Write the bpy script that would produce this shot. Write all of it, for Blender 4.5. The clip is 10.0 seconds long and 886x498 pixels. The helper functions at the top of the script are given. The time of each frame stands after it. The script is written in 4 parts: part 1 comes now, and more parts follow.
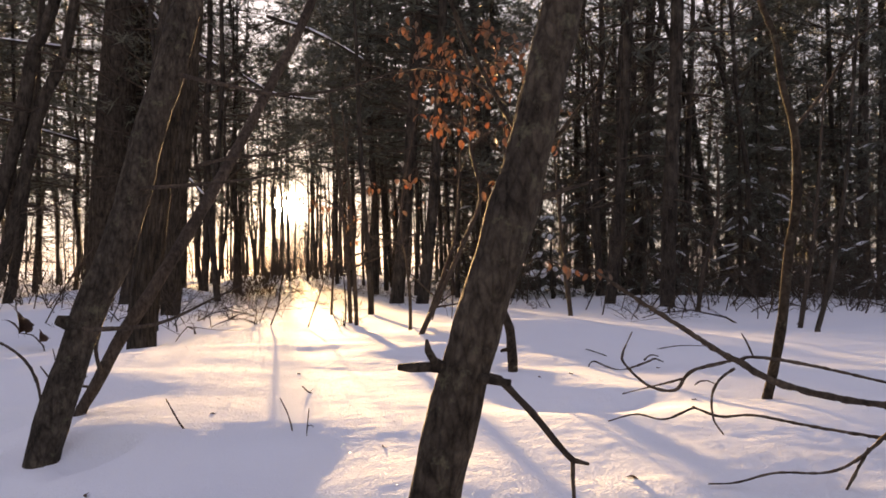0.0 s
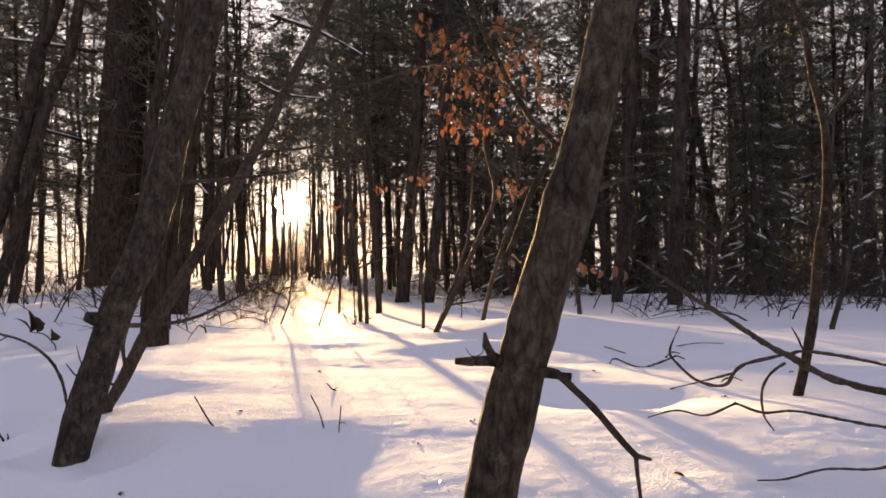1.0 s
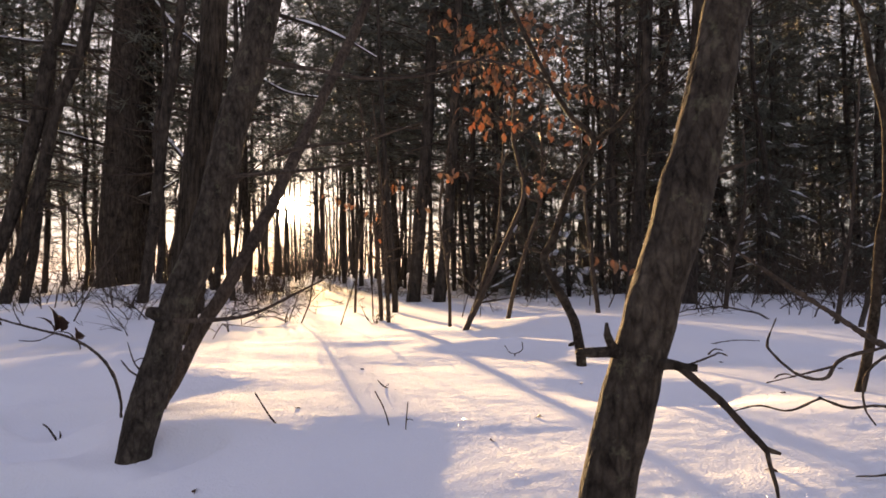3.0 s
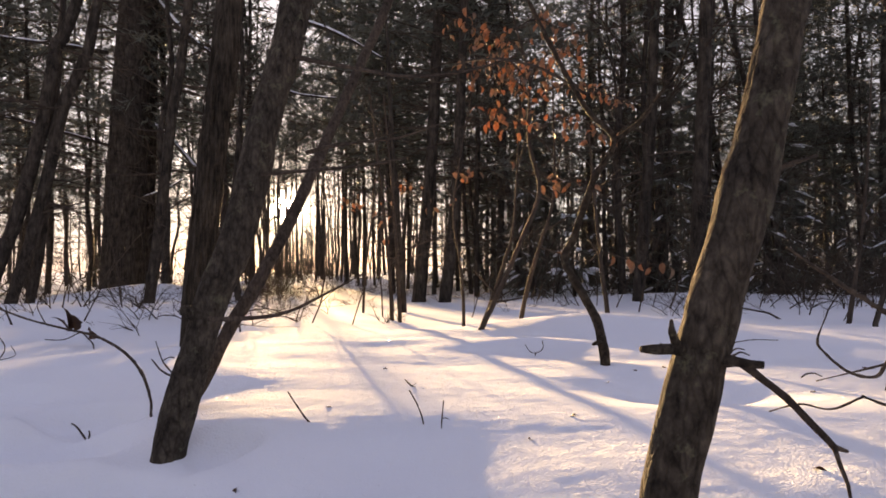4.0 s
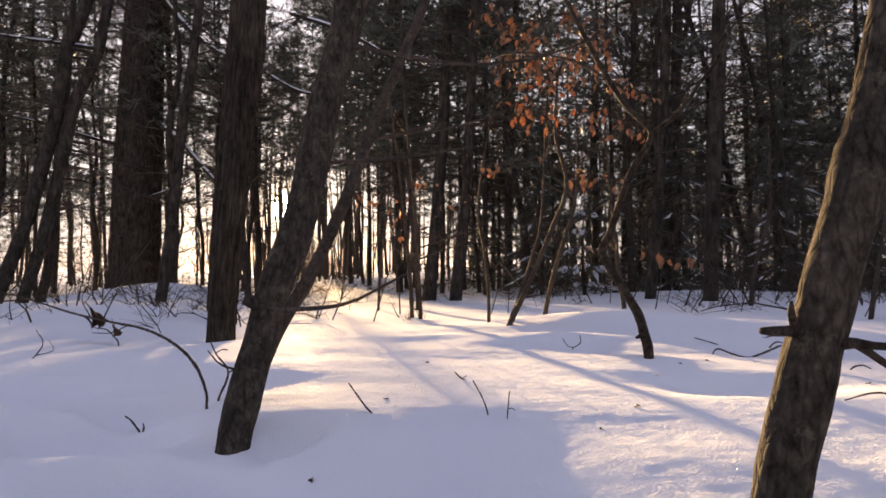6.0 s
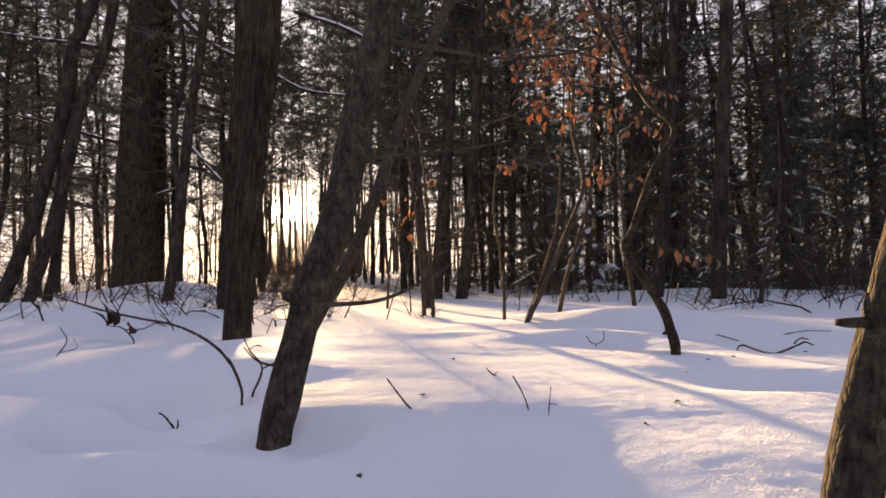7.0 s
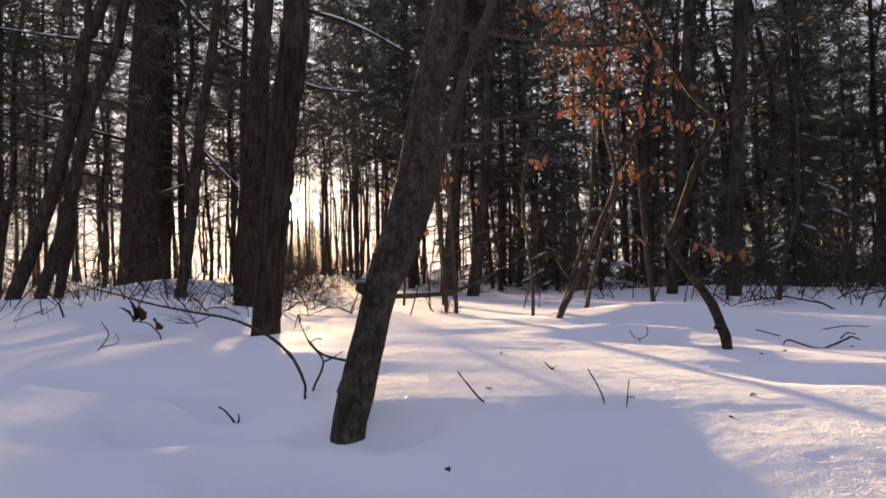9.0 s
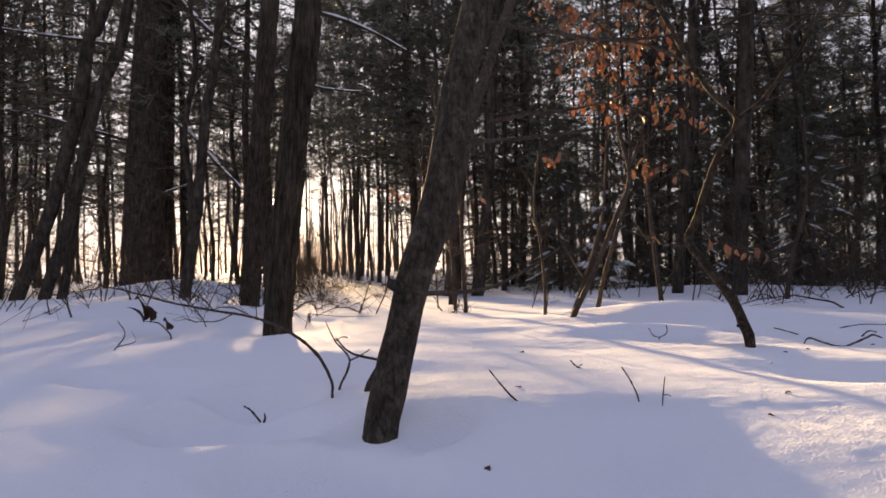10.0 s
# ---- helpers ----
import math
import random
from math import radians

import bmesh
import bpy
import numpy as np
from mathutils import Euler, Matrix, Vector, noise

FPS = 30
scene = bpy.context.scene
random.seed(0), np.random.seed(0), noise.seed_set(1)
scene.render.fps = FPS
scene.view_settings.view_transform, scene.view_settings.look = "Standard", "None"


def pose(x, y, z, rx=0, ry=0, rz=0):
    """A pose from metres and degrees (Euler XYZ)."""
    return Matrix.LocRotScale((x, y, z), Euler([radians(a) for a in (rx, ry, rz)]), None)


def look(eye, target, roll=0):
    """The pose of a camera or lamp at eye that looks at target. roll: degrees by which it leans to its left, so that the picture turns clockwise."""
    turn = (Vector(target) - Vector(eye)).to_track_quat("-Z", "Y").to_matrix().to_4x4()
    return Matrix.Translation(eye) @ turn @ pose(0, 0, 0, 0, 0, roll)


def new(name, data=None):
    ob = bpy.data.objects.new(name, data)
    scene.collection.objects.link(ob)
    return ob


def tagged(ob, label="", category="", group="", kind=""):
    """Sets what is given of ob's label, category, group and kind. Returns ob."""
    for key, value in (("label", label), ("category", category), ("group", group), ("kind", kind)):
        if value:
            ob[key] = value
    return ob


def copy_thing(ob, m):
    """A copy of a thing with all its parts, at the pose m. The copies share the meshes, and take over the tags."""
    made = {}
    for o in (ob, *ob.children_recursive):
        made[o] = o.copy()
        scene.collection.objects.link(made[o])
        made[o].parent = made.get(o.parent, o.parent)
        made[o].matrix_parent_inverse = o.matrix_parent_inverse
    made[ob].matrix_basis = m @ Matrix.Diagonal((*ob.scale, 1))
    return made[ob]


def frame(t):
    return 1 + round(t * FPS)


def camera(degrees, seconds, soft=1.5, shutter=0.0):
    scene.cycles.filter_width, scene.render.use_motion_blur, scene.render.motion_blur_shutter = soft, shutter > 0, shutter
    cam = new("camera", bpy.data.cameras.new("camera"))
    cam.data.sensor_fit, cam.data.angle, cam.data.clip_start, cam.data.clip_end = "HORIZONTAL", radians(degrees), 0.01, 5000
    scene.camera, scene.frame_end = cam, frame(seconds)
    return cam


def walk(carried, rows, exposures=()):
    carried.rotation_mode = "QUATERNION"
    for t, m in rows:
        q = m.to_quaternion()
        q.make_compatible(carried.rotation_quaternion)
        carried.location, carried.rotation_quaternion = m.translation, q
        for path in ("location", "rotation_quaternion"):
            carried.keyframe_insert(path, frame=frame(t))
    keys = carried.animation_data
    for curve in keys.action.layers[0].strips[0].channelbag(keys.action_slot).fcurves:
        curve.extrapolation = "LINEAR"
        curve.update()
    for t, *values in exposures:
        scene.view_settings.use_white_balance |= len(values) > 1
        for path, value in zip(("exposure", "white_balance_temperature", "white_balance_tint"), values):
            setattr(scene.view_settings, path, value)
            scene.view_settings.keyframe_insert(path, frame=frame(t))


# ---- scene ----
cam = camera(65.4, 10.0, soft=1.7)
PATH = [
    (0, (-0.0007, 0.0068, 0.5159), (-0.0017, 2.006, 0.5713), -0.4),
    (0.5, (-0.041, 0.016, 0.5116), (-0.042, 2.0153, 0.5649), -0.5),
    (1, (-0.0813, 0.0279, 0.5055), (-0.0823, 2.0272, 0.5598), -0.5),
    (1.5, (-0.1202, 0.034, 0.4991), (-0.1212, 2.0332, 0.5545), -0.5),
    (2, (-0.158, 0.0418, 0.4949), (-0.159, 2.041, 0.5512), -0.5),
    (2.5, (-0.1989, 0.0504, 0.4925), (-0.2009, 2.0496, 0.5478), -0.6),
    (4, (-0.3263, 0.0662, 0.4858), (-0.3283, 2.0654, 0.5431), -0.6),
    (4.5, (-0.364, 0.0644, 0.4812), (-0.366, 2.0635, 0.5386), -0.6),
    (5, (-0.4004, 0.0666, 0.4741), (-0.4024, 2.0657, 0.5314), -0.7),
    (5.5, (-0.4368, 0.074, 0.4671), (-0.4388, 2.0732, 0.5244), -0.7),
    (7, (-0.5753, 0.0867, 0.4545), (-0.5763, 2.0859, 0.5088), -0.8),
    (7.5, (-0.622, 0.0915, 0.4469), (-0.622, 2.0908, 0.4982), -0.8),
    (8, (-0.6675, 0.0968, 0.4445), (-0.6675, 2.0961, 0.4958), -0.8),
    (8.5, (-0.7124, 0.1032, 0.444), (-0.7114, 2.1026, 0.4933), -0.8),
    (9, (-0.7508, 0.1157, 0.4398), (-0.7498, 2.1151, 0.4892), -0.8),
    (9.5, (-0.7898, 0.1255, 0.4355), (-0.7858, 2.1249, 0.4859), -0.9),
    (10, (-0.8275, 0.1367, 0.4326), (-0.8235, 2.1361, 0.483), -0.9),
]
walk(cam, [(t, look(eye, target, roll)) for t, eye, target, roll in PATH],
     [(0, 2.84, 7450, 11), (2.5, 2.8, 7200, 10), (5, 2.78, 6950, 10), (5.5, 2.7, 6750, 10), (7, 2.79, 6950, 10), (8, 2.77, 6900, 10), (8.6, 2.68, 6650, 9), (10, 2.66, 6600, 9)])

# ---- sky, sun ----
SUN_AZ, SUN_EL = math.atan2(-0.2283, 1.0), radians(5.0)
SUN_DIR = Vector((math.sin(SUN_AZ) * math.cos(SUN_EL), math.cos(SUN_AZ) * math.cos(SUN_EL), math.sin(SUN_EL)))
world = bpy.data.worlds.new("winter_sky")
scene.world = world
world.use_nodes = True
wn, wl = world.node_tree.nodes, world.node_tree.links
wn.clear()
sky = wn.new("ShaderNodeTexSky")
sky.sky_type, sky.sun_disc = "NISHITA", False
sky.sun_elevation, sky.sun_rotation = SUN_EL, SUN_AZ
sky.air_density, sky.dust_density, sky.ozone_density = 1.0, 0.7, 2.5
bg = wn.new("ShaderNodeBackground")
bg.inputs["Strength"].default_value = 0.054
# thin high cloud whitens the clear sky
veil = wn.new("ShaderNodeMix")
veil.data_type = "RGBA"
veil.inputs[0].default_value = 0.86
tint = wn.new("ShaderNodeValToRGB")
for stop, (place, colour) in zip(tint.color_ramp.elements, ((0.12, (1.65, 1.5, 1.65, 1)), (0.7, (1.2, 1.22, 1.85, 1)))):
    stop.position, stop.color = place, colour
height_of, where = wn.new("ShaderNodeSeparateXYZ"), wn.new("ShaderNodeTexCoord")
wl.new(where.outputs["Generated"], height_of.inputs[0])
wl.new(height_of.outputs["Z"], tint.inputs[0])
wl.new(tint.outputs[0], veil.inputs[7])
wl.new(sky.outputs[0], veil.inputs[6])
# the sun's disc and the bright sky round it
tc, dot = wn.new("ShaderNodeTexCoord"), wn.new("ShaderNodeVectorMath")
dot.operation = "DOT_PRODUCT"
dot.inputs[1].default_value = SUN_DIR
wl.new(tc.outputs["Generated"], dot.inputs[0])


def sky_lobe(below, power, colour):
    """Light that falls off with the angle from the sun."""
    p, s, a = wn.new("ShaderNodeMath"), wn.new("ShaderNodeVectorMath"), wn.new("ShaderNodeVectorMath")
    q = wn.new("ShaderNodeMath")
    q.operation, q.inputs[1].default_value = "MAXIMUM", 0.0
    wl.new(dot.outputs["Value"], q.inputs[0])
    p.operation, p.inputs[1].default_value = "POWER", power
    wl.new(q.outputs[0], p.inputs[0])
    s.operation, s.inputs[0].default_value = "SCALE", colour
    wl.new(p.outputs[0], s.inputs["Scale"])
    a.operation = "ADD"
    wl.new(below, a.inputs[0])
    wl.new(s.outputs[0], a.inputs[1])
    return a.outputs[0]


glow = sky_lobe(veil.outputs[2], 15000.0, (900, 760, 500))
glow = sky_lobe(glow, 900.0, (2.2, 1.5, 0.75))
glow = sky_lobe(glow, 40.0, (0.9, 0.6, 0.35))
glow = sky_lobe(glow, 4.0, (2.4, 2.15, 2.2))
wl.new(glow, bg.inputs["Color"])
out = wn.new("ShaderNodeOutputWorld")
wl.new(bg.outputs[0], out.inputs["Surface"])

sun = new("sun", bpy.data.lights.new("sun", "SUN"))
sun.data.energy, sun.data.angle, sun.data.color = 5.0, radians(0.8), (1.0, 0.66, 0.33)
sun.matrix_world = look((0, 0, 0), -SUN_DIR)


# ---- materials ----
def material(name):
    m = bpy.data.materials.new(name)
    m.use_nodes = True
    n, l = m.node_tree.nodes, m.node_tree.links
    return m, n, l, n["Principled BSDF"]


def noise_node(n, l, vec, scale, detail=4.0, rough=0.55):
    t = n.new("ShaderNodeTexNoise")
    t.inputs["Scale"].default_value, t.inputs["Detail"].default_value, t.inputs["Roughness"].default_value = scale, detail, rough
    if vec:
        l.new(vec, t.inputs["Vector"])
    return t.outputs["Fac"]


def ramp(n, l, fac, stops):
    r = n.new("ShaderNodeValToRGB")
    while len(r.color_ramp.elements) < len(stops):
        r.color_ramp.elements.new(0.5)
    for e, (p, c) in zip(r.color_ramp.elements, stops):
        e.position, e.color = p, (*c, 1)
    l.new(fac, r.inputs[0])
    return r.outputs[0]


def mix(n, l, fac, a, b, mode="MIX"):
    m = n.new("ShaderNodeMix")
    m.data_type, m.blend_type = "RGBA", mode
    for sock, v in ((m.inputs[0], fac), (m.inputs[6], a), (m.inputs[7], b)):
        if isinstance(v, (int, float)):
            sock.default_value = v
        elif isinstance(v, tuple):
            sock.default_value = (*v, 1)
        else:
            l.new(v, sock)
    return m.outputs[2]


def coords(n, l, scale=(1, 1, 1)):
    tc, mp = n.new("ShaderNodeTexCoord"), n.new("ShaderNodeMapping")
    mp.inputs["Scale"].default_value = scale
    l.new(tc.outputs["Object"], mp.inputs["Vector"])
    return mp.outputs[0]


def bump(n, l, height, strength, distance, b, below=None):
    k = n.new("ShaderNodeBump")
    k.inputs["Strength"].default_value, k.inputs["Distance"].default_value = strength, distance
    l.new(height, k.inputs["Height"])
    if below:
        l.new(below, k.inputs["Normal"])
    l.new(k.outputs[0], b.inputs["Normal"])
    return k.outputs[0]


def snow_material(name="snow"):
    m, n, l, b = material(name)
    v = coords(n, l)
    big = noise_node(n, l, v, 1.3, 3)
    col = ramp(n, l, big, [(0.3, (0.82, 0.86, 0.92)), (0.7, (0.88, 0.9, 0.93))])
    l.new(col, b.inputs["Base Color"])
    b.inputs["Roughness"].default_value = 0.75
    b.inputs["Specular IOR Level"].default_value = 0.004
    mid = noise_node(n, l, v, 26, 3)
    fine = noise_node(n, l, v, 170, 2, 0.5)
    k = bump(n, l, mid, 0.3, 0.01, b)
    k = bump(n, l, fine, 0.5, 0.0035, b, k)
    # loose grains of the crust
    grain = n.new("ShaderNodeTexVoronoi")
    grain.inputs["Scale"].default_value = 170.0
    l.new(v, grain.inputs["Vector"])
    bump(n, l, grain.outputs["Distance"], 0.25, 0.003, b, k)
    return m


def bark_material(name, dark, light, grain=(60, 60, 9), lichen=None, depth=0.004, rough=0.85, plates=None):
    m, n, l, b = material(name)
    g = noise_node(n, l, coords(n, l, grain), 1.0, 6, 0.65)
    patch = noise_node(n, l, coords(n, l), 7.0, 5, 0.65)
    col = ramp(n, l, g, [(0.32, dark), (0.7, light)])
    dim = ramp(n, l, patch, [(0.34, (0.5, 0.5, 0.5)), (0.66, (1.15, 1.12, 1.05))])
    col = mix(n, l, 1.0, col, dim, "MULTIPLY")
    height = g
    if plates:
        # scales and cracks of the bark
        warp = n.new("ShaderNodeVectorMath")
        warp.operation = "ADD"
        swirl = n.new("ShaderNodeTexNoise")
        swirl.inputs["Scale"].default_value = 9.0
        v = coords(n, l, plates)
        l.new(v, warp.inputs[0])
        l.new(swirl.outputs["Color"], warp.inputs[1])
        cell = n.new("ShaderNodeTexVoronoi")
        cell.feature = "DISTANCE_TO_EDGE"
        cell.inputs["Scale"].default_value = 1.0
        l.new(warp.outputs[0], cell.inputs["Vector"])
        crack = ramp(n, l, cell.outputs["Distance"], [(0.0, (0.3, 0.3, 0.3)), (0.16, (1, 1, 1))])
        col = mix(n, l, 0.4, col, crack, "MULTIPLY")
        height = mix(n, l, 0.35, g, crack)
    if lichen:
        spots = ramp(n, l, noise_node(n, l, coords(n, l), 22.0, 6, 0.75), [(0.56, (0, 0, 0)), (0.68, (0.8, 0.8, 0.8))])
        col = mix(n, l, spots, col, lichen)
    l.new(col, b.inputs["Base Color"])
    b.inputs["Roughness"].default_value = rough
    b.inputs["Specular IOR Level"].default_value = 0.04
    bump(n, l, height, 1.0, depth, b)
    return m


def needle_material(name, a, c):
    m, n, l, b = material(name)
    info = n.new("ShaderNodeNewGeometry")
    col = ramp(n, l, info.outputs["Random Per Island"], [(0.0, a), (1.0, c)])
    l.new(col, b.inputs["Base Color"])
    b.inputs["Roughness"].default_value = 0.6
    return m


def leaf_material(name, a, c):
    m, n, l, b = material(name)
    info = n.new("ShaderNodeObjectInfo")
    v = coords(n, l)
    vein = noise_node(n, l, v, 60, 4)
    col = ramp(n, l, info.outputs["Random"], [(0.0, a), (1.0, c)])
    dim = ramp(n, l, vein, [(0.3, (0.7, 0.66, 0.62)), (0.7, (1.1, 1.1, 1.1))])
    col = mix(n, l, 1.0, col, dim, "MULTIPLY")
    l.new(col, b.inputs["Base Color"])
    b.inputs["Roughness"].default_value = 0.55
    tr = n.new("ShaderNodeBsdfTranslucent")
    l.new(col, tr.inputs["Color"])
    mx = n.new("ShaderNodeMixShader")
    mx.inputs[0].default_value = 0.6
    l.new(b.outputs[0], mx.inputs[1])
    l.new(tr.outputs[0], mx.inputs[2])
    l.new(mx.outputs[0], n["Material Output"].inputs["Surface"])
    return m


SNOW = snow_material()
SNOW_PAD = snow_material("snow_on_branches")
BARK_GREY = bark_material("grey_brown_bark", (0.03, 0.025, 0.021), (0.128, 0.11, 0.09), (70, 70, 36), (0.14, 0.135, 0.09), 0.008, plates=(66, 66, 26))
BARK_RIDGED = bark_material("ridged_bark", (0.021, 0.018, 0.014), (0.104, 0.087, 0.07), (70, 70, 8), None, 0.01, plates=(26, 26, 5))
BARK_BEECH = bark_material("smooth_beech_bark", (0.022, 0.017, 0.013), (0.095, 0.076, 0.058), (60, 60, 50), (0.13, 0.12, 0.085), 0.004, 0.75, plates=(60, 60, 40))
BARK_FAR = bark_material("dark_forest_bark", (0.026, 0.023, 0.02), (0.112, 0.097, 0.083), (20, 20, 4), None, 0.015, plates=(14, 14, 4))
TWIG = bark_material("twig_bark", (0.036, 0.029, 0.024), (0.13, 0.105, 0.086), (120, 120, 60), None, 0.001)
NEEDLE = needle_material("conifer_needles", (0.042, 0.049, 0.036), (0.115, 0.12, 0.088))
LEAF = leaf_material("dry_beech_leaf", (0.44, 0.235, 0.125), (0.32, 0.235, 0.165))
LEAF_DARK = leaf_material("brown_dead_leaf", (0.06, 0.035, 0.022), (0.14, 0.08, 0.05))


# ---- mesh tools ----
class Geo:
    def __init__(self):
        self.v, self.f = [], []

    def tube(self, pts, sides=6, wobble=0.0, seed=0.0, ridge=None, cap=True):
        """A tapered tube along pts: rows of (place, radius)."""
        base = len(self.v)
        n = len(pts)
        up = Vector((0.31, 0.95, 0.05))
        for i, (p, r) in enumerate(pts):
            d = (pts[min(i + 1, n - 1)][0] - pts[max(i - 1, 0)][0]).normalized()
            a = up - d * up.dot(d)
            if a.length < 0.05:
                a = Vector((1, 0, 0)) - d * d.x
            a.normalize()
            up = a
            c = d.cross(a)
            for k in range(sides):
                th = 2 * math.pi * k / sides
                q = a * math.cos(th) + c * math.sin(th)
                rr = r
                if wobble:
                    w = (p + q * r) * (0.35 / max(r, 0.004)) + Vector((seed, seed, seed))
                    rr *= 1 + wobble * noise.noise(w) + wobble * 0.35 * noise.noise(w * 4.3)
                if ridge:
                    rr *= 1 + ridge(th, p.z, r)
                self.v.append(p + q * rr)
            if i:
                o = base + (i - 1) * sides
                for k in range(sides):
                    j = (k + 1) % sides
                    self.f.append((o + k, o + j, o + sides + j, o + sides + k))
        if cap:
            self.f.append(tuple(base + (n - 1) * sides + k for k in range(sides)))
            self.f.append(tuple(base + k for k in reversed(range(sides))))

    def tri(self, a, b, c):
        i = len(self.v)
        self.v += [a, b, c]
        self.f.append((i, i + 1, i + 2))

    def mesh(self, name, mat, smooth=True):
        me = bpy.data.meshes.new(name)
        me.from_pydata([tuple(p) for p in self.v], [], self.f)
        me.materials.append(mat)
        if smooth:
            me.polygons.foreach_set("use_smooth", [True] * len(me.polygons))
        me.update()
        return me


def spline(rows, step):
    """Points along a smooth curve through rows of (x, y, z, radius)."""
    r = [np.array(q, float) for q in rows]
    r = [2 * r[0] - r[1]] + r + [2 * r[-1] - r[-2]]
    pts = []
    for i in range(1, len(r) - 2):
        n = max(1, int(np.linalg.norm(r[i + 1][:3] - r[i][:3]) / step))
        for k in range(n):
            t = k / n
            q = 0.5 * (2 * r[i] + (r[i + 1] - r[i - 1]) * t + (2 * r[i - 1] - 5 * r[i] + 4 * r[i + 1] - r[i + 2]) * t * t
                       + (3 * r[i] - r[i - 1] - 3 * r[i + 1] + r[i + 2]) * t ** 3)
            pts.append((Vector(q[:3]), max(float(q[3]), 0.0006)))
    pts.append((Vector(r[-2][:3]), max(float(r[-2][3]), 0.0006)))
    return pts


def part(name, geo, mat, parent, label="", smooth=True):
    ob = new(name, geo.mesh(name, mat, smooth) if isinstance(geo, Geo) else geo)
    ob.parent = parent
    if label:
        tagged(ob, label)
    return ob


def thing(name, x, y, z, label, category, group="", kind=""):
    ob = new(name)
    ob.empty_display_size = 0.1
    ob.location = (x, y, z)
    return tagged(ob, label, category, group, kind)


def local(rows, o):
    return [(x - o[0], y - o[1], z - o[2], r) for x, y, z, r in rows]


# ---- the snow ground ----
PROFILE_Y = [-60, -3, 0.0, 1.0, 1.7, 2.6, 3.9, 5.0, 7.0, 10.0, 15.0, 25.0, 60.0, 200.0, 2000.0]
PROFILE_Z = [0.1, 0.02, 0.02, 0.085, 0.118, 0.130, 0.124, 0.103, 0.048, -0.02, -0.015, 0.0, 0.05, 0.1, 0.3]
# mounds and hollows: x, y, height, half-widths across and along
MOUNDS = [
    (0.55, 4.15, 0.1, 0.65, 0.5), (0.0, 3.3, 0.03, 0.32, 0.17), (0.4, 2.12, -0.05, 0.3, 0.17), (0.27, 2.62, 0.025, 0.16, 0.14),
    (-1.28, 1.78, -0.04, 0.24, 0.24), (-1.02, 1.5, -0.045, 0.12, 0.08), (-1.5, 1.58, -0.02, 0.16, 0.14), (-1.5, 2.15, -0.035, 0.35, 0.3), (-0.84, 1.62, -0.018, 0.13, 0.12), (-0.8, 1.4, -0.055, 0.4, 0.2), (-0.42, 1.52, -0.03, 0.13, 0.13),
    (-0.35, 1.15, -0.04, 0.14, 0.25), (-2.3, 4.25, -0.09, 0.85, 0.9), (-1.6, 2.8, 0.03, 0.55, 0.45), (-1.25, 2.4, 0.03, 0.3, 0.2), (-1.08, 1.72, -0.02, 0.1, 0.12), (-1.42, 1.88, 0.025, 0.14, 0.1), (1.2, 3.1, -0.04, 0.5, 0.5), (-5.0, 8.8, 0.1, 2.2, 1.5), (-3.4, 6.0, 0.12, 0.9, 0.5), (-5.2, 11.5, 0.3, 1.5, 1.0),
    (1.6, 3.2, -0.02, 0.6, 0.35), (2.3, 5.2, -0.06, 0.9, 0.8), (3.4, 6.4, 0.02, 1.0, 0.6), (-0.75, 3.5, 0.015, 0.5, 0.15), (-1.15, 1.1, -0.07, 0.5, 0.3), (2.6, 9.5, 0.12, 1.6, 0.8), (5.0, 9.0, 0.06, 1.4, 0.8),
]
# trodden pits and the wells round trunks, with steeper rims
PITS = [(-1.06, 1.45, -0.09, 0.19, 0.12), (-1.34, 1.75, -0.07, 0.2, 0.14), (-0.93, 1.66, -0.03, 0.16, 0.1), (-0.84, 1.69, -0.035, 0.085, 0.07), (-1.32, 1.99, -0.06, 0.16, 0.1), (-1.78, 4.0, -0.03, 0.14, 0.12), (-1.75, 2.2, -0.04, 0.2, 0.12)]


def smooth_profile(y):
    y = np.asarray(y, float)
    s = 0
    for o, wgt in ((-0.12, 0.25), (0, 0.5), (0.12, 0.25)):
        s = s + wgt * np.interp(y * (1 + o) + o * 0.5, PROFILE_Y, PROFILE_Z)
    return s


def ground_z(x, y):
    h = float(smooth_profile(y))
    for mx, my, mh, sx, sy in MOUNDS:
        h += mh * math.exp(-((x - mx) / sx) ** 2 - ((y - my) / sy) ** 2)
    for mx, my, mh, sx, sy in PITS:
        h += mh * math.exp(-(((x - mx) / sx) ** 2 + ((y - my) / sy) ** 2) ** 2.5)
    near = max(0.0, 1 - math.hypot(x, y - 3) / 30)
    p = Vector((x, y, 0))
    h += 0.022 * near * noise.noise(Vector((x * 0.9, y * 1.3, 3.1)))
    h += 0.007 * near * noise.noise(Vector((x * 3.1, y * 4.6, 7.7)))
    h += 0.0012 * near * noise.noise(Vector((x * 9 + y, y * 13, 1.7))) + 0.0013 * near * noise.noise(Vector((x * 31, y * 35, 4.7)))
    h += 0.10 * (1 - near) * noise.noise(p * 0.12)
    return h


def axis_steps(lo, hi, fine, grow, far):
    a = list(np.arange(lo, hi + fine * 0.5, fine))
    s = fine
    while a[-1] < far:
        s *= grow
        a.append(a[-1] + s)
    s, b = fine, [lo]
    while b[-1] > -far:
        s *= grow
        b.append(b[-1] - s)
    return b[:0:-1] + a


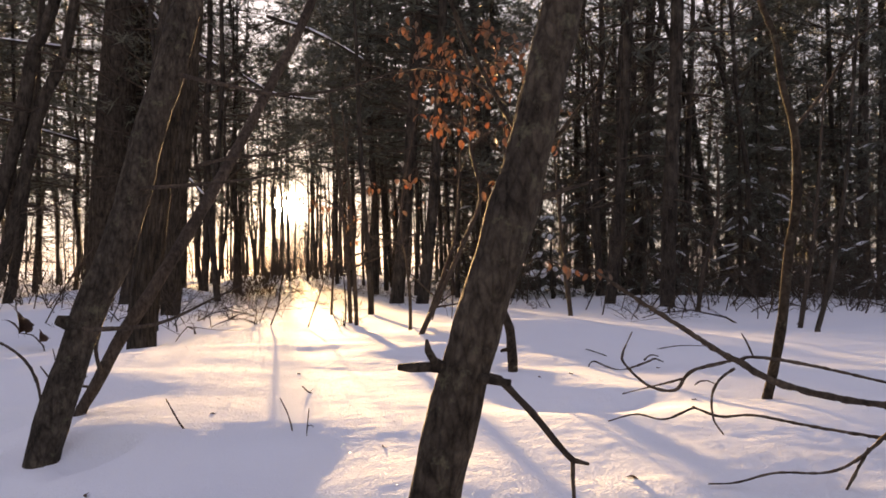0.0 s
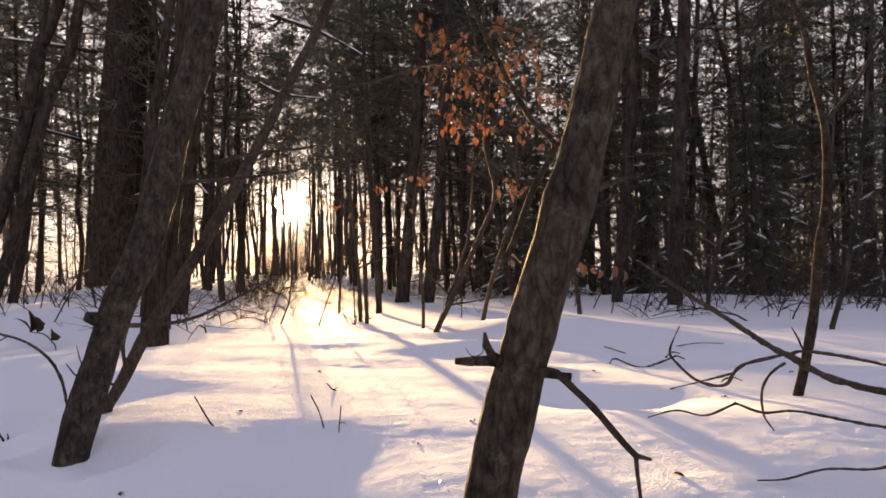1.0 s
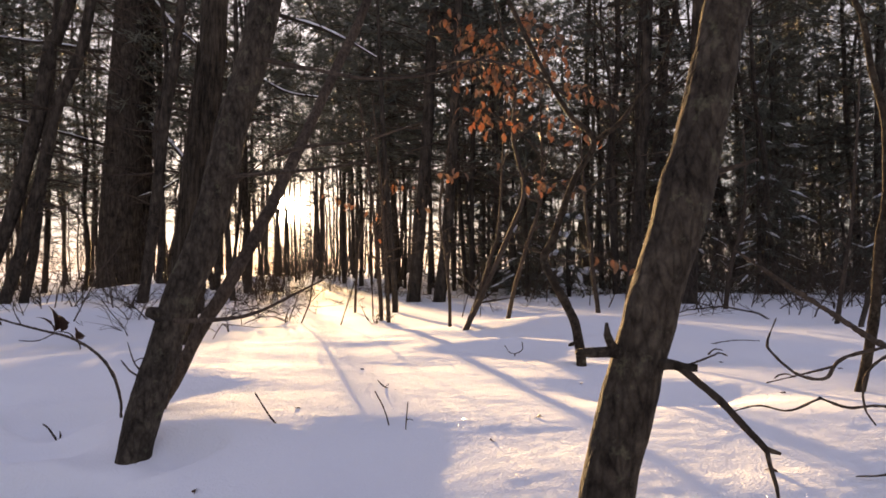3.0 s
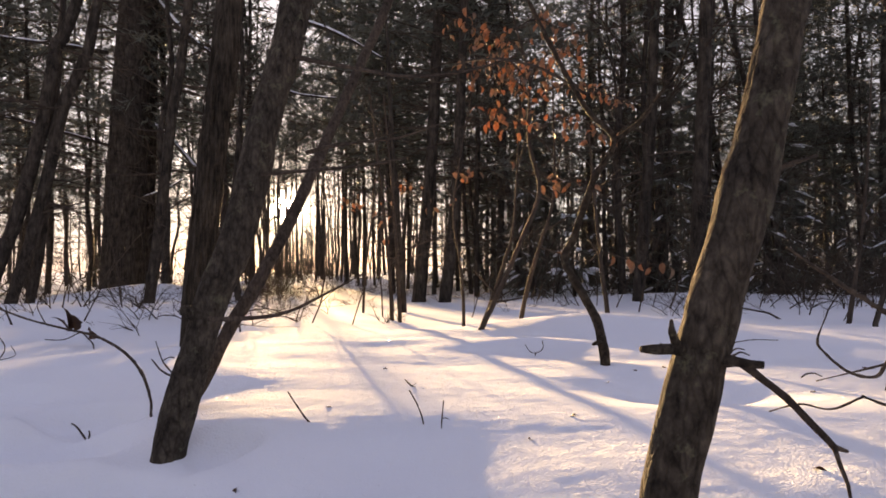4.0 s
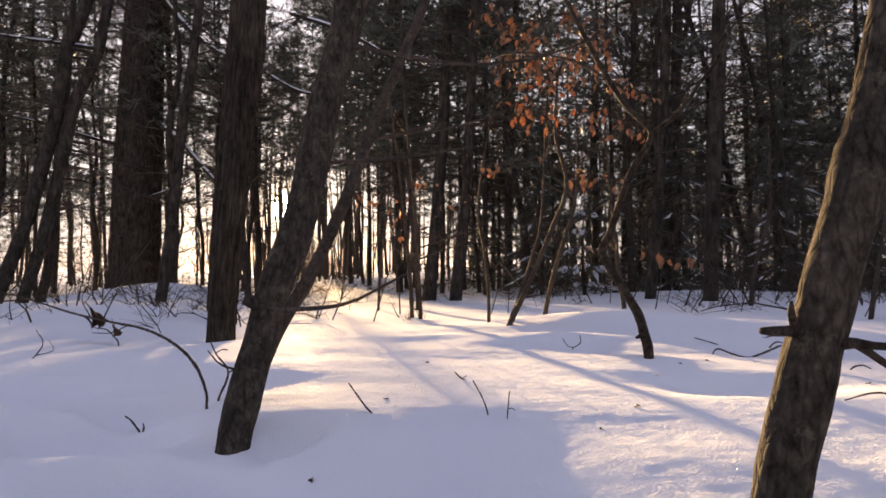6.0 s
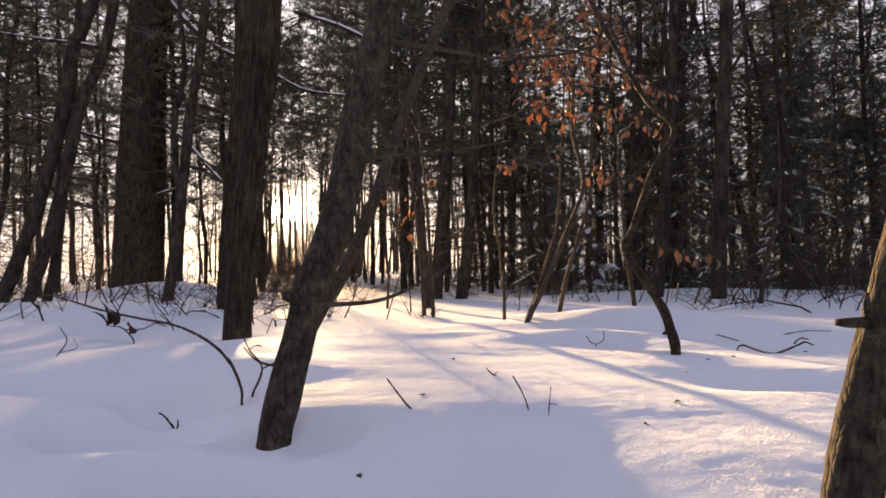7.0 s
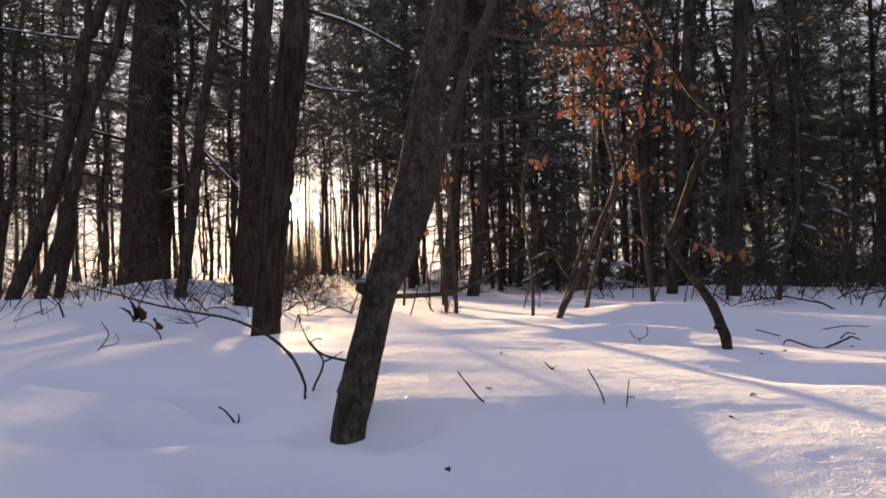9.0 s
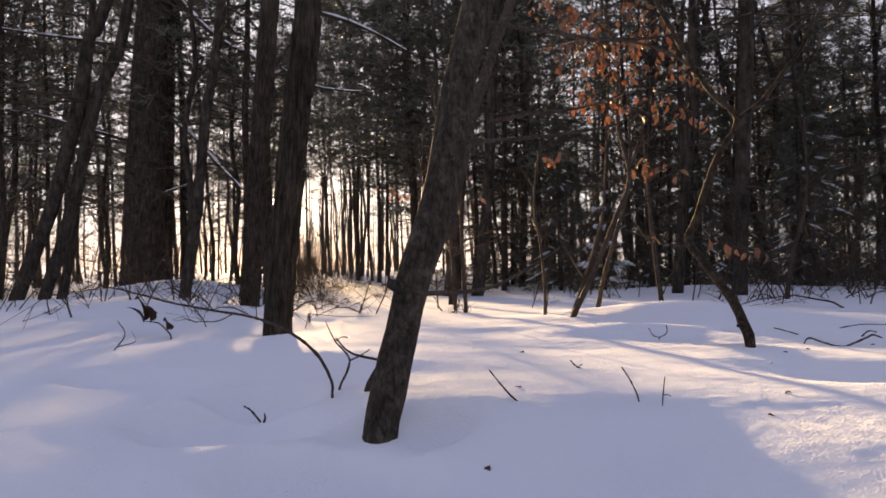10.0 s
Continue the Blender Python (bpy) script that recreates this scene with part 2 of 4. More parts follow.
def build_ground():
    xs = axis_steps(-1.7, 1.5, 0.0135, 1.07, 1800)
    ys = axis_steps(1.15, 3.1, 0.0125, 1.06, 1800)
    v = [(x, y, ground_z(x, y)) for y in ys for x in xs]
    w = len(xs)
    f = [(j * w + i, j * w + i + 1, (j + 1) * w + i + 1, (j + 1) * w + i) for j in range(len(ys) - 1) for i in range(w - 1)]
    me = bpy.data.meshes.new("ground")
    me.from_pydata(v, [], f)
    me.materials.append(SNOW)
    me.polygons.foreach_set("use_smooth", [True] * len(me.polygons))
    return tagged(new("ground", me), "deep undulating sparkling snow covering the forest floor", "snow ground", kind="structure")


build_ground()


# ---- the trees close to the camera ----
def ridges(count, depth, rise, seed):
    """Vertical bark ridges that wander and break."""
    def f(th, z, r):
        a = count * th / (2 * math.pi) + 1.2 * noise.noise(Vector((math.cos(th) * 1.5, math.sin(th) * 1.5, z * rise + seed)))
        s = abs((a % 1.0) - 0.5) * 2
        brk = noise.noise(Vector((math.cos(th) * 3, math.sin(th) * 3, z * rise * 3 + seed * 2)))
        return depth * (min(1.0, s * 1.8) - 0.6 + 0.5 * brk)
    return f


def near_tree(name, rows, mat, label, category, branches=(), step=0.02, sides=20, wobble=0.12, ridge=None, tip=()):
    o = rows[0][:3]
    t = thing(name, *o, label, category)
    top = rows[-1]
    dx = [top[i] - rows[-2][i] for i in range(3)]
    ln = math.sqrt(sum(c * c for c in dx))
    rows = list(rows) + [tuple(top[i] + dx[i] / ln * q * 0.8 + (0.2 * q if i == 2 else 0) for i in range(3)) + (top[3] * k,) for q, k in tip]
    first = rows[0]
    rows = [(first[0] - (rows[1][0] - first[0]) * 0.5, first[1], first[2] - 0.15, first[3] * 1.12)] + rows
    g = Geo()
    g.tube(spline(local(rows, o), step), sides, wobble, o[0] * 7, ridge)
    part("trunk", g, mat, t)
    for bname, brows, bmat in branches:
        g = Geo()
        g.tube(spline(local(brows, o), 0.015), 8, 0.25, brows[0][0] * 9)
        part(bname, g, bmat, t)
    return t


TREE_A = [(-0.973, 1.675, 0.037, 0.0400), (-0.943, 1.700, 0.195, 0.0386), (-0.907, 1.730, 0.345, 0.0387), (-0.880, 1.750, 0.449, 0.0419), (-0.849, 1.770, 0.529, 0.0424), (-0.820, 1.790, 0.652, 0.0415), (-0.779, 1.825, 0.880, 0.0409), (-0.727, 1.860, 1.103, 0.0403)]
near_tree("leaning_tree", TREE_A, BARK_GREY, "leaning young tree with rough grey-brown bark rising from a snow hollow", "tree",
          [("branch", [(-0.915, 1.720, 0.376, 0.0075), (-0.847, 1.700, 0.372, 0.0058), (-0.718, 1.740, 0.382, 0.0042), (-0.603, 1.780, 0.436, 0.0028), (-0.532, 1.850, 0.477, 0.0016)], TWIG),
           ("branch", [(-0.736, 1.850, 1.049, 0.0075), (-0.654, 1.820, 1.022, 0.0056), (-0.548, 1.790, 0.993, 0.0048), (-0.422, 1.750, 0.961, 0.0042), (-0.272, 1.720, 0.962, 0.0033), (-0.119, 1.680, 0.995, 0.002)], TWIG),
           ("branch", [(-0.816, 1.790, 0.723, 0.0075), (-0.748, 1.770, 0.727, 0.0052), (-0.634, 1.750, 0.731, 0.0042), (-0.523, 1.730, 0.738, 0.0033), (-0.414, 1.710, 0.752, 0.0018)], TWIG),
           ("branch_stub", [(-0.890, 1.730, 0.376, 0.024), (-0.925, 1.706, 0.388, 0.020), (-0.944, 1.69, 0.396, 0.012)], BARK_GREY)],
          tip=((0.5, 0.93), (1.2, 0.8), (2.5, 0.5), (3.6, 0.2)), ridge=ridges(9, 0.05, 5, 2.0), sides=28)
TREE_A2 = [(-1.021, 1.945, 0.108, 0.0166), (-0.982, 1.945, 0.183, 0.0166), (-0.920, 1.990, 0.334, 0.0193), (-0.866, 2.010, 0.426, 0.0188), (-0.792, 2.140, 0.626, 0.0184), (-0.714, 2.400, 0.941, 0.0179), (-0.626, 2.540, 1.214, 0.0170), (-0.532, 2.650, 1.483, 0.0167)]
near_tree("slanting_sapling", TREE_A2, TWIG, "thin dark sapling slanting out of the snow", "sapling",
          [("side_twig", [(-0.960, 1.944, 0.228, 0.006), (-0.918, 1.83, 0.310, 0.005), (-0.890, 1.80, 0.377, 0.004), (-0.899, 1.79, 0.461, 0.002)], TWIG),
           ("side_twig", [(-0.980, 1.945, 0.188, 0.004), (-1.060, 1.894, 0.216, 0.003), (-1.100, 1.893, 0.256, 0.0015)], TWIG),
           ("side_twig", [(-0.700, 1.947, 0.808, 0.006), (-0.600, 1.936, 0.828, 0.005), (-0.450, 1.956, 0.848, 0.003), (-0.300, 1.974, 0.899, 0.0015)], TWIG)],
          tip=((0.6, 0.85), (1.5, 0.6), (2.4, 0.25)), sides=12)
TREE_C = [(-0.034, 1.033, 0.093, 0.0374), (-0.015, 1.033, 0.179, 0.0386), (0.003, 1.030, 0.258, 0.0373), (0.024, 1.028, 0.341, 0.0372), (0.039, 1.028, 0.395, 0.0357), (0.055, 1.028, 0.453, 0.0357), (0.096, 1.033, 0.578, 0.0366), (0.121, 1.038, 0.663, 0.0345), (0.146, 1.043, 0.762, 0.0324), (0.165, 1.048, 0.841, 0.0310), (0.186, 1.053, 0.925, 0.0304)]
near_tree("knotted_tree", TREE_C, BARK_GREY, "crooked grey-brown tree with broken branch stubs and a knot", "tree",
          [("branch_stub", [(0.012, 1.030, 0.368, 0.0099), (-0.022, 1.000, 0.375, 0.0081), (-0.048, 0.990, 0.375, 0.0066), (-0.066, 0.985, 0.376, 0.0047)], BARK_GREY),
           ("branch_stub", [(0.006, 1.020, 0.367, 0.0098), (-0.015, 1.000, 0.383, 0.0066), (-0.023, 0.990, 0.399, 0.0051), (-0.025, 0.985, 0.415, 0.0022)], BARK_GREY),
           ("branch_stub", [(0.043, 1.020, 0.355, 0.0128), (0.060, 0.990, 0.358, 0.0073), (0.077, 0.980, 0.356, 0.0061), (0.092, 0.975, 0.355, 0.0050)], BARK_GREY),
           ("branch", [(0.045, 1.015, 0.358, 0.0097), (0.08, 1.02, 0.353, 0.0064), (0.102, 1.001, 0.332, 0.0054), (0.123, 0.982, 0.311, 0.005), (0.144, 0.972, 0.286, 0.0048), (0.165, 0.962, 0.261, 0.0046), (0.176, 0.966, 0.25, 0.0042), (0.2, 0.979, 0.241, 0.0022)], TWIG),
           ("branch", [(0.165, 0.962, 0.261, 0.0036), (0.176, 0.966, 0.25, 0.0034), (0.172, 0.946, 0.232, 0.003), (0.169, 0.925, 0.214, 0.0025), (0.172, 0.922, 0.179, 0.0016)], TWIG),
           ("branch", [(0.127, 1.050, 0.610, 0.0062), (0.165, 1.060, 0.628, 0.0043), (0.226, 1.080, 0.647, 0.0024)], TWIG)],
          step=0.012, sides=40, wobble=0.12, ridge=ridges(7, 0.05, 7, 5.0), tip=((0.5, 0.95), (1.5, 0.8), (2.6, 0.5), (3.8, 0.2)))
TREE_D = [(0.253, 2.57, 0.145, 0.0185), (0.255, 2.62, 0.207, 0.0185), (0.254, 2.7, 0.282, 0.0185), (0.224, 2.78, 0.368, 0.017), (0.191, 2.86, 0.454, 0.0165), (0.175, 2.94, 0.527, 0.0165), (0.218, 2.96, 0.605, 0.0155),
          (0.266, 2.97, 0.739, 0.0145), (0.319, 2.97, 0.87, 0.0135), (0.4, 2.97, 1.021, 0.0125), (0.299, 2.99, 1.146, 0.011), (0.197, 3.03, 1.347, 0.0104), (0.091, 3.06, 1.584, 0.0093), (-0.007, 3.1, 1.839, 0.0085)]
near_tree("crooked_beech", TREE_D, BARK_BEECH, "crooked slender beech with smooth grey bark, bent above the snow", "tree",
          [("branch", [(0.400, 2.970, 1.021, 0.0107), (0.511, 2.969, 1.102, 0.0095), (0.608, 2.965, 1.231, 0.0071), (0.680, 2.962, 1.325, 0.0059), (0.740, 2.957, 1.488, 0.003)], BARK_BEECH),
           ("branch_stub", [(0.255, 2.620, 0.207, 0.011), (0.225, 2.58, 0.211, 0.008), (0.210, 2.57, 0.207, 0.005)], BARK_BEECH),
           ("branch", [(0.300, 3.025, 1.230, 0.007), (0.100, 3.160, 1.394, 0.006), (-0.100, 3.456, 1.523, 0.005), (-0.250, 3.854, 1.615, 0.003)], TWIG)],
          tip=((0.4, 0.9), (1.0, 0.6), (1.6, 0.25)), sides=14)
TREE_E = [(0.948, 2.058, 0.097, 0.0152), (0.977, 2.054, 0.233, 0.0144), (1.005, 2.060, 0.366, 0.0145), (1.038, 2.085, 0.551, 0.0147), (1.060, 2.081, 0.670, 0.0147), (1.075, 2.097, 0.809, 0.0132),
          (1.067, 2.093, 0.929, 0.0116), (1.038, 2.099, 1.069, 0.0100), (1.018, 2.105, 1.227, 0.0092), (0.980, 2.111, 1.335, 0.0084)]
near_tree("slender_sapling", TREE_E, BARK_BEECH, "slender curved grey sapling standing in the snow", "sapling",
          [("branch", [(1.070, 2.093, 0.933, 0.006), (1.150, 2.070, 1.042, 0.005), (1.200, 2.016, 1.160, 0.004), (1.300, 1.964, 1.259, 0.002)], TWIG)],
          tip=((0.5, 0.8), (1.2, 0.4)), sides=12)
TREE_B = [(-1.762, 4.031, 0.040, 0.0804), (-1.733, 4.019, 0.420, 0.0772), (-1.671, 4.022, 0.994, 0.0776), (-1.638, 4.033, 1.316, 0.0747), (-1.589, 4.051, 1.710, 0.0753), (-1.573, 4.063, 1.975, 0.0724)]
rough = near_tree("rough_barked_tree", TREE_B, BARK_RIDGED, "upright tree with deeply ridged shaggy brown bark", "tree", (),
          step=0.03, sides=56, wobble=0.08, ridge=ridges(11.000, 0.011, 3.002, 1.0), tip=((1, 0.95), (3, 0.8), (6, 0.4), (8, 0.1)))
TREE_B2 = [(-2.687, 6.764, -0.048, 0.0899), (-2.638, 6.746, 0.579, 0.0927), (-2.581, 6.722, 1.389, 0.0899), (-2.507, 6.737, 2.209, 0.0877), (-2.439, 6.713, 3.021, 0.0850)]
rough_far = near_tree("rough_barked_tree", TREE_B2, BARK_RIDGED, "upright tree with deeply ridged shaggy brown bark", "tree", (),
          step=0.05, sides=40, wobble=0.08, ridge=ridges(11.000, 0.011, 3.002, 3.0), tip=((1, 0.95), (3, 0.8), (6, 0.4), (8, 0.1)))


def bark_plates(t, rows, count, seed):
    """Long loose plates of bark that stand a little off the trunk."""
    rng = random.Random(seed)
    o = rows[0][:3]
    path = spline(local(rows, o), 0.04)
    for _ in range(count):
        i = rng.randint(1, len(path) - 12)
        n = rng.randint(4, 10)
        th, w = rng.uniform(0, 2 * math.pi), rng.uniform(0.12, 0.24)
        g = Geo()
        for k in range(n + 1):
            p, r = path[min(i + k, len(path) - 1)]
            lift = 1.0 + 0.07 + 0.09 * (abs(k / n - 0.5) * 2) ** 2 * rng.uniform(0.5, 1.2)
            taper = w * (0.45 + 0.55 * math.sin(math.pi * (0.12 + 0.76 * k / n))) + rng.uniform(-.015, .015)
            for a, q in ((-1, lift - 0.09), (-1, lift - 0.02), (0, lift), (1, lift - 0.02), (1, lift - 0.09)):
                c = th + a * taper + 0.05 * math.sin(k + th)
                g.v.append(p + Vector((math.cos(c), math.sin(c), 0)) * r * q)
            if k:
                for m in range(4):
                    s = (k - 1) * 5 + m
                    g.f.append((s, s + 1, s + 6, s + 5))
        part("bark_plate", g, BARK_RIDGED, t)


bark_plates(rough, TREE_B, 90, 1)
bark_plates(rough_far, TREE_B2, 80, 2)

FARTHER = [
    ("broad_pine", [(-7.168, 14.703, 0.116, 0.46), (-7.050, 14.649, 1.935, 0.4), (-6.961, 14.595, 3.762, 0.385), (-6.741, 14.524, 6.133, 0.37)], "thick old pine trunk with dark bark"),
    ("forest_tree", [(-7.040, 15.503, 0.113, 0.22), (-6.944, 15.427, 2.685, 0.19), (-6.850, 15.345, 5.458, 0.17)], "dark upright forest tree"),
    ("leaning_forest_tree", [(-4.034, 8.704, -0.008, 0.0704), (-3.877, 8.675, 0.983, 0.0704), (-3.713, 8.633, 2.377, 0.0633), (-3.518, 8.598, 3.561, 0.0563)], "slim dark tree leaning slightly over the snow"),
    ("leaning_forest_tree", [(-6.192, 8.803, 0.020, 0.0926), (-5.785, 8.774, 1.019, 0.0854), (-5.560, 8.753, 1.721, 0.0854), (-5.333, 8.728, 2.566, 0.0854), (-5.177, 8.703, 3.411, 0.0783), (-4.957, 8.690, 3.830, 0.0712)], "dark tree leaning strongly, one of a clump of three"),
    ("leaning_forest_tree", [(-5.874, 8.853, 0.017, 0.0783), (-5.576, 8.828, 0.875, 0.0783), (-5.349, 8.803, 1.720, 0.0783), (-5.157, 8.778, 2.565, 0.0783), (-4.899, 8.761, 3.125, 0.0712), (-4.710, 8.740, 3.828, 0.0641)], "dark tree leaning strongly, one of a clump of three"),
    ("leaning_forest_tree", [(-5.886, 9.304, -0.005, 0.0670), (-5.740, 9.284, 0.675, 0.0596), (-5.638, 9.262, 1.412, 0.0521), (-5.500, 9.225, 2.675, 0.045)], "slim dark tree of a clump of three"),
    ("forest_tree", [(2.640, 8.207, -0.128, 0.0862), (2.700, 8.156, 1.597, 0.0829), (2.790, 8.097, 3.587, 0.0729)], "straight dark conifer trunk with bare lower branches"),
    ("forest_tree", [(2.078, 8.707, -0.104, 0.0704), (2.171, 8.673, 1.032, 0.0669), (2.287, 8.631, 2.451, 0.0633)], "slim dark forest tree"),
    ("forest_tree", [(3.460, 12.511, -0.179, 0.1218), (3.581, 12.471, 1.152, 0.1116), (3.694, 12.423, 2.785, 0.1015)], "dark forest tree with small caps of snow"),
    ("forest_tree", [(-0.718, 10.408, -0.109, 0.1096), (-0.590, 10.370, 1.155, 0.0927), (-0.450, 10.320, 2.852, 0.0843)], "straight dark forest tree"),
    ("forest_tree", [(-0.335, 10.209, -0.145, 0.0992), (-0.193, 10.174, 1.013, 0.0827), (-0.069, 10.126, 2.656, 0.0744)], "straight dark forest tree"),
    ("forest_sapling", [(-0.736, 7.006, -0.091, 0.0339), (-0.744, 6.992, 0.378, 0.0311), (-0.821, 6.958, 1.520, 0.0254)], "thin bare dark sapling in the snow"),
    ("forest_sapling", [(2.370, 4.399, 0.112, 0.0176), (2.436, 4.392, 0.336, 0.0158), (2.550, 4.371, 1.030, 0.012)], "thin bare dark sapling in the snow"),
]


def bough(g, rng, p, d, length, r, droop, twigs, sides=4):
    """A bent tapering bough with side twigs; returns its points."""
    n = 5
    pts = []
    q, v = p.copy(), d.normalized()
    for i in range(n + 1):
        pts.append((q.copy(), max(r * (1 - 0.85 * i / n), 0.0012)))
        v = (v + Vector((rng.uniform(-.18, .18), rng.uniform(-.18, .18), droop / n + rng.uniform(-.1, .1)))).normalized()
        q = q + v * (length / n)
    g.tube(pts, sides, cap=False)
    for _ in range(twigs):
        i = rng.randint(1, n - 1)
        b, rr = pts[i]
        w = (pts[i + 1][0] - b).normalized()
        side = Vector((rng.uniform(-1, 1), rng.uniform(-1, 1), rng.uniform(-.4, .6)))
        w = (w * 0.8 + side * 0.7).normalized()
        ln = length * rng.uniform(0.2, 0.5)
        m = b + w * ln * 0.5 + Vector((0, 0, rng.uniform(-.03, .03)))
        e = b + w * ln + Vector((0, 0, rng.uniform(-.1, .05)))
        g.tube([(b, max(rr * 0.55, 0.002)), (m, max(rr * 0.4, 0.0016)), (e, 0.001)], 3, cap=False)
    return pts


def needles(g, rng, p, d, size, count):
    """A tuft of flat needles round a shoot."""
    d = d.normalized()
    for _ in range(count):
        w = (d * rng.uniform(0.1, 0.9) + Vector((rng.gauss(0, .6), rng.gauss(0, .6), rng.gauss(0, .5)))).normalized()
        s = w.cross(Vector((rng.gauss(0, 1), rng.gauss(0, 1), rng.gauss(0, 1))))
        if s.length < 0.01:
            continue
        s = s.normalized() * size * 0.075
        b = p + d * rng.uniform(-0.5, 0.5) * size
        g.tri(b - s, b + s, b + w * size * rng.uniform(0.6, 1.1))


def crown_parts(t, rng, path, z_dead, z_live, height, dead, live, tuft, reach, single=False):
    """Bare lower boughs and a needled crown along a trunk path."""
    def on(z):
        for (a, ra), (b, rb) in zip(path, path[1:]):
            if a.z <= z <= b.z:
                k = (z - a.z) / max(b.z - a.z, 1e-6)
                return a.lerp(b, k), ra + (rb - ra) * k
        return path[-1]
    g, c = Geo(), Geo()
    for _ in range(dead):
        z = rng.uniform(z_dead, min(z_live + 2.5, height))
        p, r = on(z)
        a = rng.uniform(0, 2 * math.pi)
        h = Geo() if single else g
        bough(h, rng, p, Vector((math.cos(a), math.sin(a), rng.uniform(-.25, .25))), reach * rng.uniform(0.35, 1.0), min(r * 0.3, 0.014), rng.uniform(-.5, .2), rng.randint(2, 4), 4 if single else 3)
        if single:
            part("bough", h, TWIG, t)
    for _ in range(live):
        z = z_live + (height - z_live) * rng.random() ** 1.25
        p, r = on(z)
        a = rng.uniform(0, 2 * math.pi)
        k = 1 - 0.75 * (z - z_live) / (height - z_live)
        pts = bough(g, rng, p, Vector((math.cos(a), math.sin(a), rng.uniform(-.1, .35))), reach * 1.5 * k * rng.uniform(0.6, 1.1), min(r * 0.35, 0.016), rng.uniform(-.4, .3), 2, 3)
        for i in range(1, len(pts)):
            for _ in range(tuft):
                b = pts[i][0] + Vector((rng.gauss(0, .12), rng.gauss(0, .12), rng.gauss(0, .07)))
                needles(c, rng, b, pts[i][0] - pts[i - 1][0], rng.uniform(0.14, 0.25), 6)
    if g.v:
        tagged(part("branchwork", g, TWIG, t, "bare dark twiggy boughs"), kind="stuff")
    if live:
        tagged(part("crown", c, NEEDLE, t, "dark green needle foliage", smooth=False), kind="stuff")


for i, (name, rows, label) in enumerate(FARTHER):
    rng = random.Random(100 + i)
    o = rows[0][:3]
    t = thing(name, *o, label, "tree")
    a, b = rows[-2], rows[-1]
    k = [(b[q] - a[q]) / max(b[2] - a[2], 0.1) for q in range(3)]
    small = name == "forest_sapling"
    top = 3.0 if small else 11.0
    rows = [(o[0], o[1], o[2] - 0.25, rows[0][3] * 1.15)] + rows + [(b[0] + k[0] * h * 0.6, b[1], b[2] + h, b[3] * s) for h, s in ((top * 0.4, 0.7), (top * 0.8, 0.3))]
    path = spline(local(rows, o), 0.15)
    g = Geo()
    g.tube(path, 12 if name != "broad_pine" else 24, 0.12, i * 3.7)
    part("trunk", g, BARK_FAR, t)
    if "caps of snow" in label:
        for z, side, s in ((1.25, 0.13, 0.09), (2.42, 0.12, 0.07), (0.95, -0.14, 0.08)):
            g = Geo()
            q = min(path, key=lambda e: abs(e[0].z - z))[0]
            g.tube([(q, 0.025), (q + Vector((side, -0.1, 0.02)), 0.02), (q + Vector((side * 1.5, -0.16, 0.02)), 0.012)], 6)
            part("branch_stub", g, BARK_FAR, t)
            g = Geo()
            c = q + Vector((side * 1.1, -0.12, 0.03))
            g.tube([(c + Vector((0, 0, h * s)), s * w) for h, w in ((0, .7), (.35, 1.0), (.8, .8), (1.15, .45), (1.3, .1))], 10, 0.35, z * 3)
            part("snow_cap", g, SNOW_PAD, t, "rounded cap of snow")
    if small:
        crown_parts(t, rng, path, 0.3, 2.0, path[-1][0].z, 14, 0, 0, 0.7, True)
    else:
        lean = name == "leaning_forest_tree"
        crown_parts(t, rng, path, 1.0, 3.4 if name != "broad_pine" else 4.2, path[-1][0].z, 26, 0 if lean else 34, 3, 1.4, True)


# ---- the wood behind: a few grown trees, copied ----
def pine(rng, height, radius, live_from, dead, live, label, z_dead=0.7):
    t = thing("pine_tree", 0, 0, 0, label, "tree", "trees of the wood behind")
    lean = rng.uniform(-.25, .25)
    rows = [(0, 0, -0.6, radius * 1.2)] + [(lean * z * z / height / height + rng.uniform(-.04, .04), rng.uniform(-.04, .04), z, radius * (1 - 0.85 * z / height)) for z in np.linspace(0, height, 9)]
    path = spline(rows, 0.4)
    g = Geo()
    g.tube(path, 9, 0.1, radius * 90)
    part("trunk", g, BARK_FAR, t)
    crown_parts(t, rng, path, z_dead, live_from, height, dead, live, 3, 1.7)
    return t


def bare_tree(rng, height, radius, label, low=0.8):
    t = thing("bare_tree", 0, 0, 0, label, "tree", "trees of the wood behind")
    rows = [(0, 0, -0.6, radius * 1.2)]
    x = y = 0.0
    for z in np.linspace(0, height, 10):
        rows.append((x, y, z, radius * (1 - 0.9 * z / height)))
        x, y = x + rng.uniform(-.14, .14), y + rng.uniform(-.14, .14)
    path = spline(rows, 0.35)
    g = Geo()
    g.tube(path, 8, 0.12, radius * 50)
    part("trunk", g, BARK_FAR, t)
    b = Geo()
    for _ in range(24):
        z = rng.uniform(low, height * 0.95)
        p, r = min(path, key=lambda q: abs(q[0].z - z))
        a = rng.uniform(0, 2 * math.pi)
        pts = bough(b, rng, p, Vector((math.cos(a), math.sin(a), rng.uniform(0.2, 1.3))), rng.uniform(0.5, 1.9), min(r * 0.45, 0.016), rng.uniform(-.3, .5), 5, 3)
        for q, rr in pts[2:]:
            if rng.random() < 0.4:
                bough(b, rng, q, Vector((rng.gauss(0, 1), rng.gauss(0, 1), rng.uniform(0, 1))), rng.uniform(0.25, 0.7), 0.004, 0.1, 2, 3)
    tagged(part("branchwork", b, TWIG, t, "bare dark twiggy boughs"), kind="stuff")
    return t


